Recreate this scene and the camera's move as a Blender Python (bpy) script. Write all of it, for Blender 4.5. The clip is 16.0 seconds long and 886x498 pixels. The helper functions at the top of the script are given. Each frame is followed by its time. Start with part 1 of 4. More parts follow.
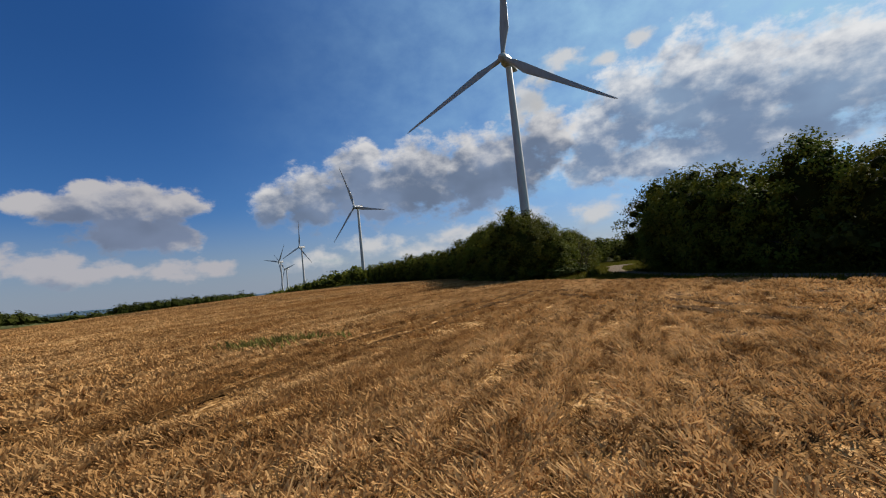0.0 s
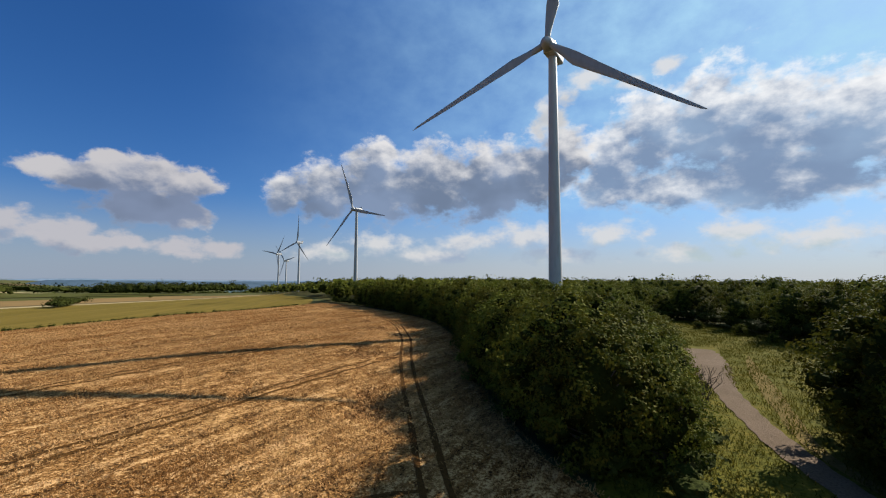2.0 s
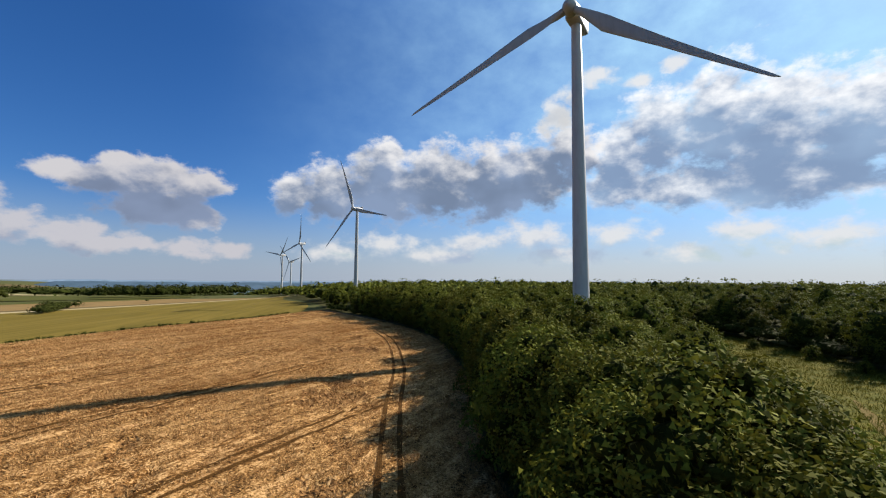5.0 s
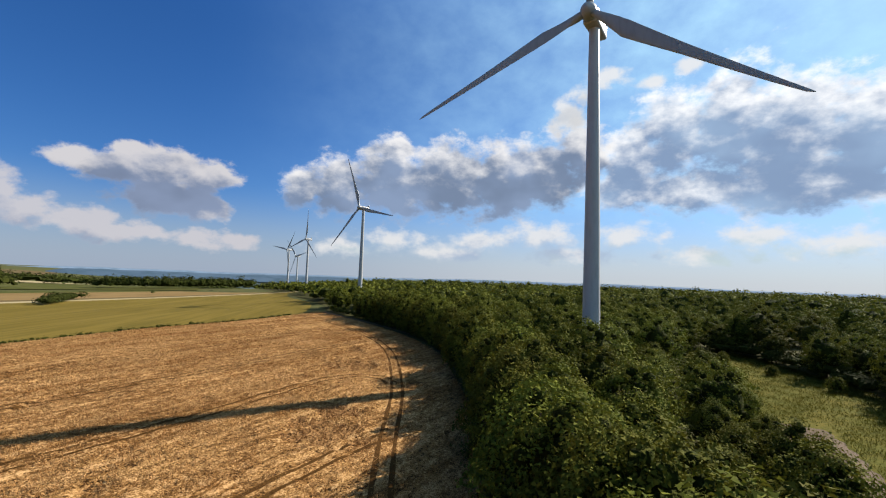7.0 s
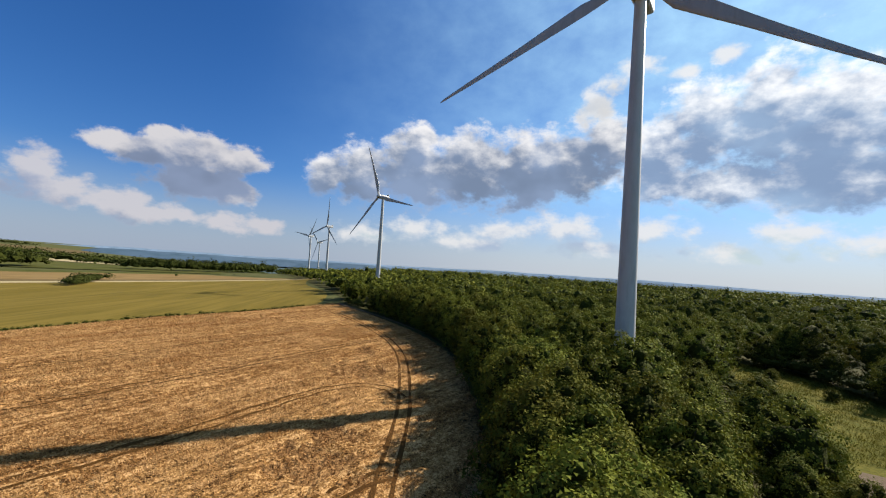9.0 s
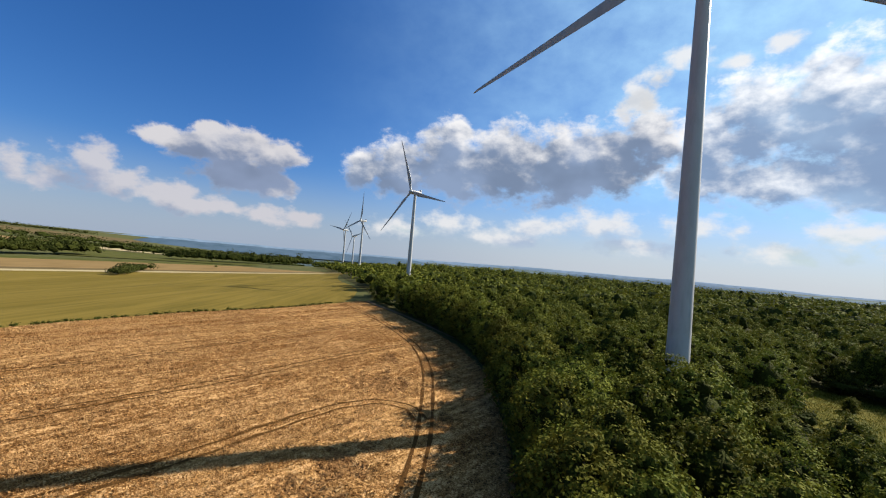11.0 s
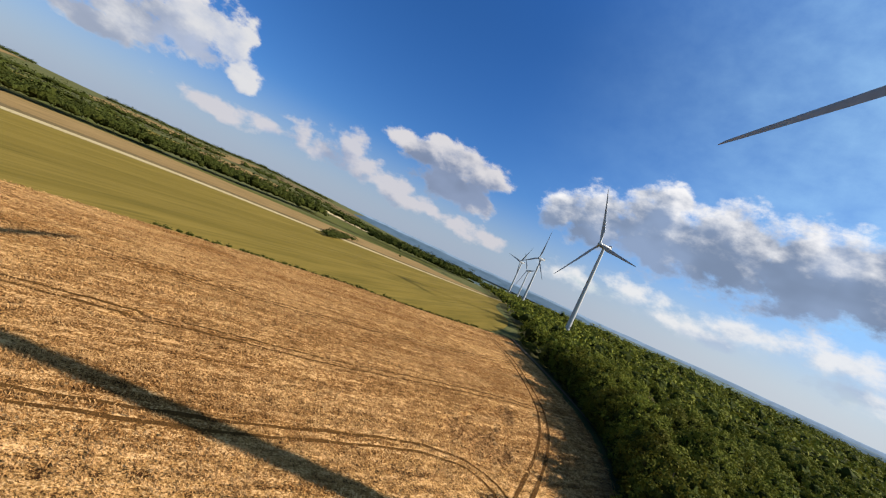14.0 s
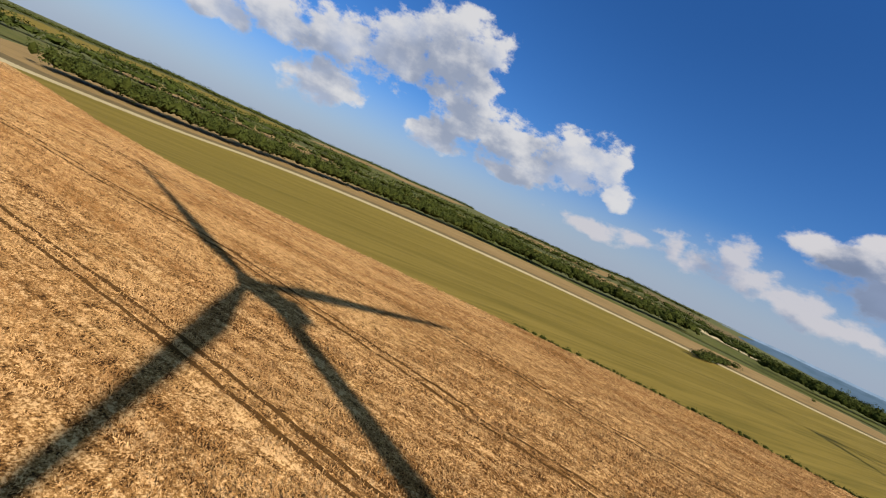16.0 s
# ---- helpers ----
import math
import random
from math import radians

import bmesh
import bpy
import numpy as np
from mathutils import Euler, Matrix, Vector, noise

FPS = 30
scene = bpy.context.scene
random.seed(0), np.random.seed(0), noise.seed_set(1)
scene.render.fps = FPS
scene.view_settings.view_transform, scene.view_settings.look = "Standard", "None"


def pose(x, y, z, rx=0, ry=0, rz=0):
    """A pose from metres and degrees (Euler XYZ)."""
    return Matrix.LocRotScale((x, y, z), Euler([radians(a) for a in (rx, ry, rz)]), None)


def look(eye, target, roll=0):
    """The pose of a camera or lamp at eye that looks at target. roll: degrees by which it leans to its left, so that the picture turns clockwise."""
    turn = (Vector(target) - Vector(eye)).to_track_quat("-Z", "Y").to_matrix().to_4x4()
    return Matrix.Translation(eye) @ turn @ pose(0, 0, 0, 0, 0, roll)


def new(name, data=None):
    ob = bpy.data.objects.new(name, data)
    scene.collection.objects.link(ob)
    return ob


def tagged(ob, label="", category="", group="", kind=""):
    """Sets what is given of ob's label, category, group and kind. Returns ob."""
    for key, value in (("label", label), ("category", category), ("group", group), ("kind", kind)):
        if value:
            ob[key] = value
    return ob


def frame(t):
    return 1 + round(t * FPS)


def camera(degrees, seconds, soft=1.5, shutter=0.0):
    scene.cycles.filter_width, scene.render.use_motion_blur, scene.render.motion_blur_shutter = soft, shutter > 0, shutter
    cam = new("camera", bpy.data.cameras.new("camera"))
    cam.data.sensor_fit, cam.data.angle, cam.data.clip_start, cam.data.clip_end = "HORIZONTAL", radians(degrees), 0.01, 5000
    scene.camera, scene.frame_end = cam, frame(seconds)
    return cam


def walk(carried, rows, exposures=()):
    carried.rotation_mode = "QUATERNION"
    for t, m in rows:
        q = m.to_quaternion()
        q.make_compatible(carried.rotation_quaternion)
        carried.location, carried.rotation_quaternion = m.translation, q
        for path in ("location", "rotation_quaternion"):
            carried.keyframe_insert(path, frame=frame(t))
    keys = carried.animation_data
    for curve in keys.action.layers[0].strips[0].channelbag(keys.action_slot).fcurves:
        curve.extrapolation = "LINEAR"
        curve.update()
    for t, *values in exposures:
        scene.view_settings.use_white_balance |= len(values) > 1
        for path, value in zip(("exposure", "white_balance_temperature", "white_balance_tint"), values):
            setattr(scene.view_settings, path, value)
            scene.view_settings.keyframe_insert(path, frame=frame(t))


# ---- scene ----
cam = camera(92.2, 16.0, soft=1.15)
PATH = [
    (0, (-5.627, -25.931, 4.700), (-5.603, -23.935, 4.816), -5.90),
    (0.5, (-4.085, -17.272, 7.417), (-4.094, -15.282, 7.621), 0.20),
    (1, (-3.320, -3.644, 11.578), (-3.308, -1.651, 11.747), 0.50),
    (1.5, (-2.931, 8.095, 14.670), (-2.930, 10.089, 14.821), 0.71),
    (2, (-2.655, 16.759, 17.031), (-2.660, 18.754, 17.173), 0.32),
    (2.5, (-2.409, 22.204, 18.504), (-2.423, 24.199, 18.645), 0.42),
    (3, (-2.187, 25.341, 19.361), (-2.206, 27.336, 19.496), 0.36),
    (3.5, (-2.069, 28.220, 19.588), (-2.090, 30.215, 19.726), 0.01),
    (4, (-2.086, 31.978, 19.073), (-2.120, 33.971, 19.234), 0.83),
    (4.2, (-2.036, 33.643, 18.812), (-2.069, 35.636, 18.970), -0.06),
    (6.5, (-1.616, 41.378, 23.251), (-1.673, 43.373, 23.381), 1.49),
    (7, (-1.521, 42.580, 23.851), (-1.589, 44.575, 23.980), 1.92),
    (7.5, (-1.538, 44.418, 24.022), (-1.620, 46.411, 24.165), 2.78),
    (8, (-1.321, 47.338, 24.770), (-1.422, 49.332, 24.890), 2.61),
    (10.5, (-1.235, 58.419, 27.843), (-1.512, 60.399, 27.888), 5.50),
    (11, (-1.326, 60.578, 28.375), (-1.644, 62.552, 28.415), 4.82),
    (11.5, (-1.536, 63.051, 28.663), (-1.901, 65.016, 28.717), 5.96),
    (12, (-1.814, 65.560, 28.760), (-2.260, 67.508, 28.844), 10.07),
    (12.5, (-2.071, 68.340, 28.588), (-2.639, 70.255, 28.694), 15.32),
    (13, (-2.288, 70.788, 28.610), (-3.008, 72.652, 28.698), 19.85),
    (13.5, (-2.455, 72.118, 28.925), (-3.349, 73.907, 28.965), 22.46),
    (14, (-2.839, 73.437, 29.147), (-3.919, 75.120, 29.140), 24.51),
    (14.5, (-3.449, 75.315, 29.111), (-4.728, 76.851, 29.063), 24.83),
    (15, (-4.265, 77.185, 29.250), (-5.734, 78.540, 29.158), 24.90),
    (15.5, (-5.933, 79.474, 29.614), (-7.668, 80.456, 29.457), 24.80),
    (16, (-11.654, 83.496, 28.364), (-13.614, 83.816, 28.130), 24.40),
]
EXPOSURES = [(0, 0.86), (0.3, 1.0), (0.6, 1.1), (1, 1.1), (2, 1.12), (4, 1.24), (8, 1.34), (11, 1.38), (13.5, 1.38), (14.5, 1.44), (15.5, 1.44), (16, 1.3)]
walk(cam, [(t, look(*p)) for t, *p in PATH], EXPOSURES)


# ---- world, sun and exposure ----
SUN_AZ, SUN_EL = 54.8, 33.2  # degrees clockwise from +y, above the horizon


def node(tree, kind, **values):
    n = tree.nodes.new(kind)
    for k, v in values.items():
        n.inputs[int(k[1:]) if k[0] == "i" and k[1:].isdigit() else k].default_value = v
    return n


def calc(tree, op, a, b=None, c=None, clamp=False):
    n = tree.nodes.new("ShaderNodeMath")
    n.operation, n.use_clamp = op, clamp
    for i, v in enumerate((a, b, c)):
        if v is None:
            continue
        if isinstance(v, (int, float)):
            n.inputs[i].default_value = v
        else:
            tree.links.new(v, n.inputs[i])
    return n.outputs[0]


def ramp(tree, value, lo, hi, out_lo=0.0, out_hi=1.0):
    n = tree.nodes.new("ShaderNodeMapRange")
    n.interpolation_type = "SMOOTHSTEP"
    tree.links.new(value, n.inputs[0])
    for i, v in enumerate((lo, hi, out_lo, out_hi)):
        n.inputs[1 + i].default_value = v
    return n.outputs[0]


def blend(tree, factor, a, b):
    n = tree.nodes.new("ShaderNodeMix")
    n.data_type = "RGBA"
    for sock, v in ((n.inputs[0], factor), (n.inputs[6], a), (n.inputs[7], b)):
        if isinstance(v, (int, float)):
            sock.default_value = v
        elif isinstance(v, tuple):
            sock.default_value = (*v, 1)
        else:
            tree.links.new(v, sock)
    return n.outputs[2]


# Clouds as lobes: azimuth, elevation, half width, half height (degrees)
CLOUD_WEST = [(-40.8, 10.5, 5.0, 1.9), (-36.0, 11.2, 5.5, 2.4), (-31.0, 10.6, 3.8, 2.1), (-34.5, 7.8, 5.6, 2.7), (-31.4, 7.2, 3.0, 2.0), (-38.8, 12.4, 2.0, 1.2)]
CLOUD_MIDDLE = [(-20.8, 10.6, 2.8, 2.5), (-16.0, 11.4, 4.5, 4.3), (-9.0, 12.4, 6.0, 5.6), (-1.0, 12.8, 7.0, 5.6), (6.0, 13.0, 6.0, 5.6), (11.5, 13.6, 5.0, 5.0), (16.0, 16.0, 4.0, 4.0), (-8.2, 16.8, 2.5, 1.9)]
CLOUD_EAST = [(22.0, 15.0, 4.0, 4.6), (27.0, 17.8, 4.6, 5.6), (32.5, 17.0, 6.0, 7.0), (38.0, 16.2, 6.5, 7.2), (44.0, 15.0, 7.0, 6.4), (52.0, 13.0, 8.0, 7.0), (30.0, 11.0, 9.0, 3.2), (39.0, 10.6, 9.0, 3.2), (22.0, 11.4, 6.0, 2.8)]
CLOUD_BAND = [(-65.0, 3.8, 4.5, 0.9), (-59.0, 4.6, 3.2, 1.0), (-55.2, 5.6, 2.4, 1.8), (-52.2, 5.3, 2.8, 1.8), (-48.8, 6.8, 1.8, 2.0), (-46.8, 5.0, 3.6, 1.6), (-42.5, 4.6, 4.0, 1.3), (-38.0, 3.8, 4.5, 1.2), (-32.5, 3.5, 4.5, 1.2), (-28.0, 3.6, 2.6, 1.0)]
CLOUD_LOW = [(-16.0, 3.4, 4.0, 1.2), (-9.0, 4.6, 4.2, 1.5), (-2.0, 3.2, 4.6, 1.1), (3.5, 4.8, 4.2, 1.4), (11.0, 5.8, 5.0, 1.9), (14.0, 3.2, 5.5, 1.0), (22.0, 5.6, 5.5, 1.5), (29.0, 3.6, 6.0, 1.2), (34.0, 5.6, 5.0, 1.4), (42.0, 4.6, 6.0, 1.7), (50.0, 3.8, 6.0, 1.4), (60.0, 5.0, 12.0, 2.0)]
CLOUD_FAR_WEST = [(-116.0, 8.6, 4.0, 1.9), (-110.0, 10.3, 4.5, 2.4), (-103.0, 12.0, 5.0, 3.0), (-96.0, 14.0, 5.0, 4.0), (-90.0, 16.0, 4.5, 4.8), (-86.2, 17.3, 3.2, 3.4), (-85.0, 13.5, 3.2, 2.6), (-103.0, 6.2, 4.5, 2.4), (-85.0, 10.0, 4.2, 2.8), (-79.5, 9.6, 4.5, 2.8), (-75.0, 7.8, 4.0, 1.6), (-69.5, 11.0, 4.6, 3.6), (-66.0, 11.0, 2.6, 3.0), (-63.5, 8.6, 2.0, 1.6), (-88.0, 6.4, 4.0, 1.6), (-77.0, 6.0, 4.0, 1.4)]
CLOUD_PUFFS = [(14.4, 20.6, 2.4, 2.4), (16.2, 22.8, 1.8, 1.5), (19.4, 24.8, 2.8, 1.4), (24.5, 23.6, 1.8, 1.0), (28.5, 24.6, 2.2, 1.1), (72.0, 20.0, 9.0, 4.0), (120.0, 16.0, 10.0, 4.0), (-150.0, 15.0, 10.0, 4.0)]


def build_world():
    world = bpy.data.worlds.new("sky")
    scene.world = world
    world.use_nodes = True
    tree = world.node_tree
    tree.nodes.clear()
    link = tree.links.new
    sky = tree.nodes.new("ShaderNodeTexSky")
    sky.sky_type, sky.sun_disc = "NISHITA", False
    sky.sun_elevation, sky.sun_rotation = radians(SUN_EL), radians(SUN_AZ)
    sky.altitude, sky.air_density, sky.dust_density, sky.ozone_density = 200, 1.0, 0.6, 2.5
    coord = tree.nodes.new("ShaderNodeTexCoord")
    split = tree.nodes.new("ShaderNodeSeparateXYZ")
    link(coord.outputs["Generated"], split.inputs[0])
    az = calc(tree, "MULTIPLY", calc(tree, "ARCTAN2", split.outputs[0], split.outputs[1]), 57.2958)
    el = calc(tree, "MULTIPLY", calc(tree, "ARCSINE", split.outputs[2]), 57.2958)
    place = tree.nodes.new("ShaderNodeCombineXYZ")
    link(az, place.inputs[0])
    link(el, place.inputs[1])

    def moved(dx, dy):
        n = tree.nodes.new("ShaderNodeVectorMath")
        n.operation = "ADD"
        n.inputs[1].default_value = (dx, dy, 0)
        link(place.outputs[0], n.inputs[0])
        return n.outputs[0]

    def billow(where, scale, detail, rough, shift=0.0):
        n = node(tree, "ShaderNodeTexNoise", Scale=scale, Detail=detail, Roughness=rough)
        off = tree.nodes.new("ShaderNodeVectorMath")
        off.operation = "MULTIPLY_ADD"
        off.inputs[1].default_value, off.inputs[2].default_value = (1.0, 1.45, 1.0), (shift, shift * 0.7, 3.1)
        link(where, off.inputs[0])
        link(off.outputs[0], n.inputs["Vector"])
        return calc(tree, "SUBTRACT", n.outputs[0], 0.5)

    def ruffle(where):
        return calc(tree, "ADD", calc(tree, "MULTIPLY", billow(where, 0.17, 2, 0.5), 0.7), calc(tree, "MULTIPLY", billow(where, 0.40, 8, 0.58, 11.0), 1.25))

    here, sunward = place.outputs[0], moved(1.2, 2.8)
    swell = calc(tree, "SUBTRACT", billow(here, 0.26, 4, 0.5, 71.0), billow(moved(0.5, 1.1), 0.26, 4, 0.5, 71.0))
    rough, rough_sun = ruffle(here), ruffle(sunward)
    wisps = billow(here, 0.22, 7, 0.6, 47.0)
    broad = billow(here, 0.11, 3, 0.5, 23.0)
    deep = node(tree, "ShaderNodeHueSaturation", Saturation=1.12, Value=1.17)
    tint = tree.nodes.new("ShaderNodeMix")
    tint.data_type, tint.blend_type = "RGBA", "MULTIPLY"
    tint.inputs[0].default_value, tint.inputs[7].default_value = 1.0, (0.69, 0.90, 1.30, 1)
    link(sky.outputs[0], tint.inputs[6])
    link(tint.outputs[2], deep.inputs["Color"])
    link(ramp(tree, el, 26, 48, 1.17, 1.55), deep.inputs["Value"])
    overhead = tree.nodes.new("ShaderNodeMix")
    overhead.data_type, overhead.blend_type = "RGBA", "MULTIPLY"
    overhead.inputs[7].default_value = (0.32, 0.37, 0.48, 1)
    link(ramp(tree, el, 40, 75), overhead.inputs[0])
    link(deep.outputs[0], overhead.inputs[6])
    haze = blend(tree, ramp(tree, az, -30, 15), (5.0, 5.9, 7.5), (7.4, 8.1, 9.1))
    colour = blend(tree, ramp(tree, el, -1.0, 11.0, 0.85, 0.0), overhead.outputs[2], haze)
    # a bright veil of high cloud on the sunny side
    veil = calc(tree, "MULTIPLY", ramp(tree, az, -34, 50), ramp(tree, el, 2, 12), clamp=True)
    veil = calc(tree, "MULTIPLY", veil, calc(tree, "ADD", calc(tree, "MULTIPLY", wisps, 1.2), 0.82), clamp=True)
    colour = blend(tree, veil, colour, (6.2, 10.4, 14.0))

    def thickness(where, lobes):
        thick = None
        for a, e, wa, we in lobes:
            off = tree.nodes.new("ShaderNodeVectorMath")
            off.operation = "MULTIPLY_ADD"
            off.inputs[1].default_value = (1 / wa, 1 / we, 0)
            off.inputs[2].default_value = (-a / wa, -e / we, 0)
            link(where, off.inputs[0])
            far = tree.nodes.new("ShaderNodeVectorMath")
            far.operation = "LENGTH"
            link(off.outputs[0], far.inputs[0])
            inner = calc(tree, "SUBTRACT", 1.2, far.outputs["Value"])
            thick = inner if thick is None else calc(tree, "SMOOTH_MAX", thick, inner, 0.22)
        return thick

    def clouds(colour, lobes, softness, cover, edge, core, lit=(-0.1, 0.7), base=0.15, ragged=1.0):
        raw = calc(tree, "ADD", thickness(here, lobes), calc(tree, "MULTIPLY", rough, ragged))
        above = calc(tree, "ADD", thickness(sunward, lobes), calc(tree, "MULTIPLY", rough_sun, 0.75 * ragged))
        relief = calc(tree, "ADD", calc(tree, "MULTIPLY", swell, 1.5), calc(tree, "MULTIPLY", calc(tree, "SUBTRACT", rough, rough_sun), 0.2))
        body = ramp(tree, raw, base, base + softness, 0.0, cover)
        gain = ramp(tree, calc(tree, "SUBTRACT", above, relief), lit[0], lit[1], 1.0, 0.0)
        thin = ramp(tree, raw, base, base + 0.45, 0.7, 0.0)
        bright = calc(tree, "ADD", calc(tree, "MULTIPLY", gain, 0.95), calc(tree, "MULTIPLY", thin, 0.4), clamp=True)
        shade = blend(tree, ramp(tree, broad, -0.12, 0.18), core, tuple(min(c * 1.4, 9.0) for c in core))
        return blend(tree, body, colour, blend(tree, bright, shade, edge))

    colour = clouds(colour, CLOUD_LOW, 1.2, 0.85, (11.4, 11.2, 11.1), (5.4, 6.6, 8.6), (-0.6, 0.7), -0.15, 2.4)
    colour = clouds(colour, CLOUD_BAND, 0.75, 0.88, (8.6, 8.3, 8.7), (4.0, 4.5, 6.0), (-0.4, 0.75), -0.1, 2.0)
    colour = clouds(colour, CLOUD_FAR_WEST, 0.5, 0.96, (9.8, 9.7, 9.8), (4.2, 4.8, 6.2), (-0.5, 1.0), 0.0, 1.7)
    colour = clouds(colour, CLOUD_WEST, 0.42, 0.97, (9.4, 9.1, 9.3), (2.4, 3.0, 4.4), (-0.5, 0.55), 0.1, 1.15)
    colour = clouds(colour, CLOUD_EAST, 0.55, 0.97, (15.0, 15.0, 15.0), (3.2, 4.5, 6.9), (-0.35, 0.95), 0.05, 1.2)
    colour = clouds(colour, CLOUD_MIDDLE, 0.5, 0.98, (12.6, 12.4, 12.4), (2.5, 3.3, 4.9), (-0.45, 0.75), 0.1, 1.15)
    colour = clouds(colour, CLOUD_PUFFS, 0.8, 0.9, (11.4, 11.5, 11.7), (7.6, 8.3, 9.4), (-0.5, 0.9), 0.1, 1.7)
    level = tree.nodes.new("ShaderNodeVectorMath")
    level.operation = "SCALE"
    level.inputs["Scale"].default_value = 0.60
    link(colour, level.inputs[0])
    back = node(tree, "ShaderNodeBackground", Strength=0.05)
    link(level.outputs[0], back.inputs[0])
    out = tree.nodes.new("ShaderNodeOutputWorld")
    link(back.outputs[0], out.inputs[0])


build_world()
sun = new("sun", bpy.data.lights.new("sun", "SUN"))
sun.data.energy, sun.data.angle, sun.data.color = 5.0, radians(0.53), (1.0, 0.93, 0.82)
sun.matrix_world = look((sin_az := math.sin(radians(SUN_AZ)) * 800, math.cos(radians(SUN_AZ)) * 800, math.tan(radians(SUN_EL)) * 800), (0, 0, 0))


# ---- materials ----
def surface(name, colours, scales=(0.5, 6.0), rough=0.85, bump=0.0, bump_scale=8.0, vary=0.0, translucent=0.0, metal=0.0, stretch=(1, 1, 1), detail=6.0, turn=0.0):
    """Two noises of the given scales blend three colours; vary: change from object to object."""
    mat = bpy.data.materials.new(name)
    mat.use_nodes = True
    tree = mat.node_tree
    link = tree.links.new
    shade = tree.nodes["Principled BSDF"]
    shade.inputs["Roughness"].default_value = rough
    shade.inputs["Metallic"].default_value = metal
    shade.inputs["Specular IOR Level"].default_value = 0.5 if rough < 0.6 else 0.02
    geo = tree.nodes.new("ShaderNodeNewGeometry")
    scaled = tree.nodes.new("ShaderNodeVectorMath")
    scaled.operation = "MULTIPLY"
    scaled.inputs[1].default_value = stretch
    spun = node(tree, "ShaderNodeVectorRotate", Angle=radians(turn))
    spun.rotation_type = "Z_AXIS"
    link(geo.outputs["Position"], spun.inputs["Vector"])
    link(spun.outputs[0], scaled.inputs[0])
    noises = []
    for s in scales:
        n = node(tree, "ShaderNodeTexNoise", Scale=s, Detail=detail, Roughness=0.6)
        link(scaled.outputs[0], n.inputs["Vector"])
        noises.append(n.outputs[0])
    one = blend(tree, ramp(tree, noises[0], 0.32, 0.68), colours[0], colours[1])
    colour = blend(tree, ramp(tree, noises[1], 0.40, 0.72), one, colours[2])
    if vary:
        info = tree.nodes.new("ShaderNodeObjectInfo")
        tone = node(tree, "ShaderNodeHueSaturation")
        link(calc(tree, "ADD", calc(tree, "MULTIPLY", info.outputs["Random"], vary), 1 - vary / 2), tone.inputs["Value"])
        link(calc(tree, "ADD", calc(tree, "MULTIPLY", info.outputs["Random"], 0.03), 0.485), tone.inputs["Hue"])
        link(colour, tone.inputs["Color"])
        colour = tone.outputs[0]
    link(colour, shade.inputs["Base Color"])
    if bump:
        n = node(tree, "ShaderNodeTexNoise", Scale=bump_scale, Detail=5.0)
        link(scaled.outputs[0], n.inputs["Vector"])
        b = node(tree, "ShaderNodeBump", Strength=bump, Distance=0.3)
        link(n.outputs[0], b.inputs["Height"])
        link(b.outputs[0], shade.inputs["Normal"])
    if translucent:
        thin = tree.nodes.new("ShaderNodeBsdfTranslucent")
        link(colour, thin.inputs[0])
        mix = node(tree, "ShaderNodeMixShader", Fac=translucent)
        link(shade.outputs[0], mix.inputs[1])
        link(thin.outputs[0], mix.inputs[2])
        link(mix.outputs[0], tree.nodes["Material Output"].inputs[0])
    return mat


ROWS = -25.5  # the drill rows' turn from the y axis


def wheat_canopy():
    """Pale ear heads with the shade between the stalks painted dark, in streaks along the drill rows and broad patches.
    """
    mat = bpy.data.materials.new("ripe_wheat_canopy")
    mat.use_nodes = True
    tree = mat.node_tree
    link = tree.links.new
    shade = tree.nodes["Principled BSDF"]
    shade.inputs["Roughness"].default_value, shade.inputs["Specular IOR Level"].default_value = 0.9, 0.02
    geo = tree.nodes.new("ShaderNodeNewGeometry")
    spun = node(tree, "ShaderNodeVectorRotate", Angle=radians(-ROWS))
    spun.rotation_type = "Z_AXIS"
    link(geo.outputs["Position"], spun.inputs["Vector"])

    def grain(scale, detail, stretch, rough=0.6):
        m = tree.nodes.new("ShaderNodeVectorMath")
        m.operation = "MULTIPLY"
        m.inputs[1].default_value = stretch
        link(spun.outputs[0], m.inputs[0])
        n = node(tree, "ShaderNodeTexNoise", Scale=scale, Detail=detail, Roughness=rough)
        link(m.outputs[0], n.inputs["Vector"])
        return n.outputs[0]

    fine = grain(4.2, 3, (1.0, 0.8, 1.0), 0.7)
    clump = grain(1.15, 3, (1.0, 0.6, 1.0), 0.6)
    streak = grain(0.85, 4, (1.0, 0.07, 1.0))
    broad = grain(0.06, 4, (1.0, 0.55, 1.0))
    body = blend(tree, ramp(tree, broad, 0.36, 0.66), (0.150, 0.068, 0.019), (0.255, 0.136, 0.046))
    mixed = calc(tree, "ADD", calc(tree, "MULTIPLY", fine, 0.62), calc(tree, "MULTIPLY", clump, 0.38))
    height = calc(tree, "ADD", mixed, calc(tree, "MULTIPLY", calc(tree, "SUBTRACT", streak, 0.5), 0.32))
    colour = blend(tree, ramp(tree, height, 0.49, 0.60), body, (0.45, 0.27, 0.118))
    # Low spots go near-black, painting the shade between ears into the colour.
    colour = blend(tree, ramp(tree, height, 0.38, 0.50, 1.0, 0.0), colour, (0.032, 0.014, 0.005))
    link(colour, shade.inputs["Base Color"])
    b = node(tree, "ShaderNodeBump", Strength=1.0, Distance=0.22)
    link(height, b.inputs["Height"])
    link(b.outputs[0], shade.inputs["Normal"])
    return mat


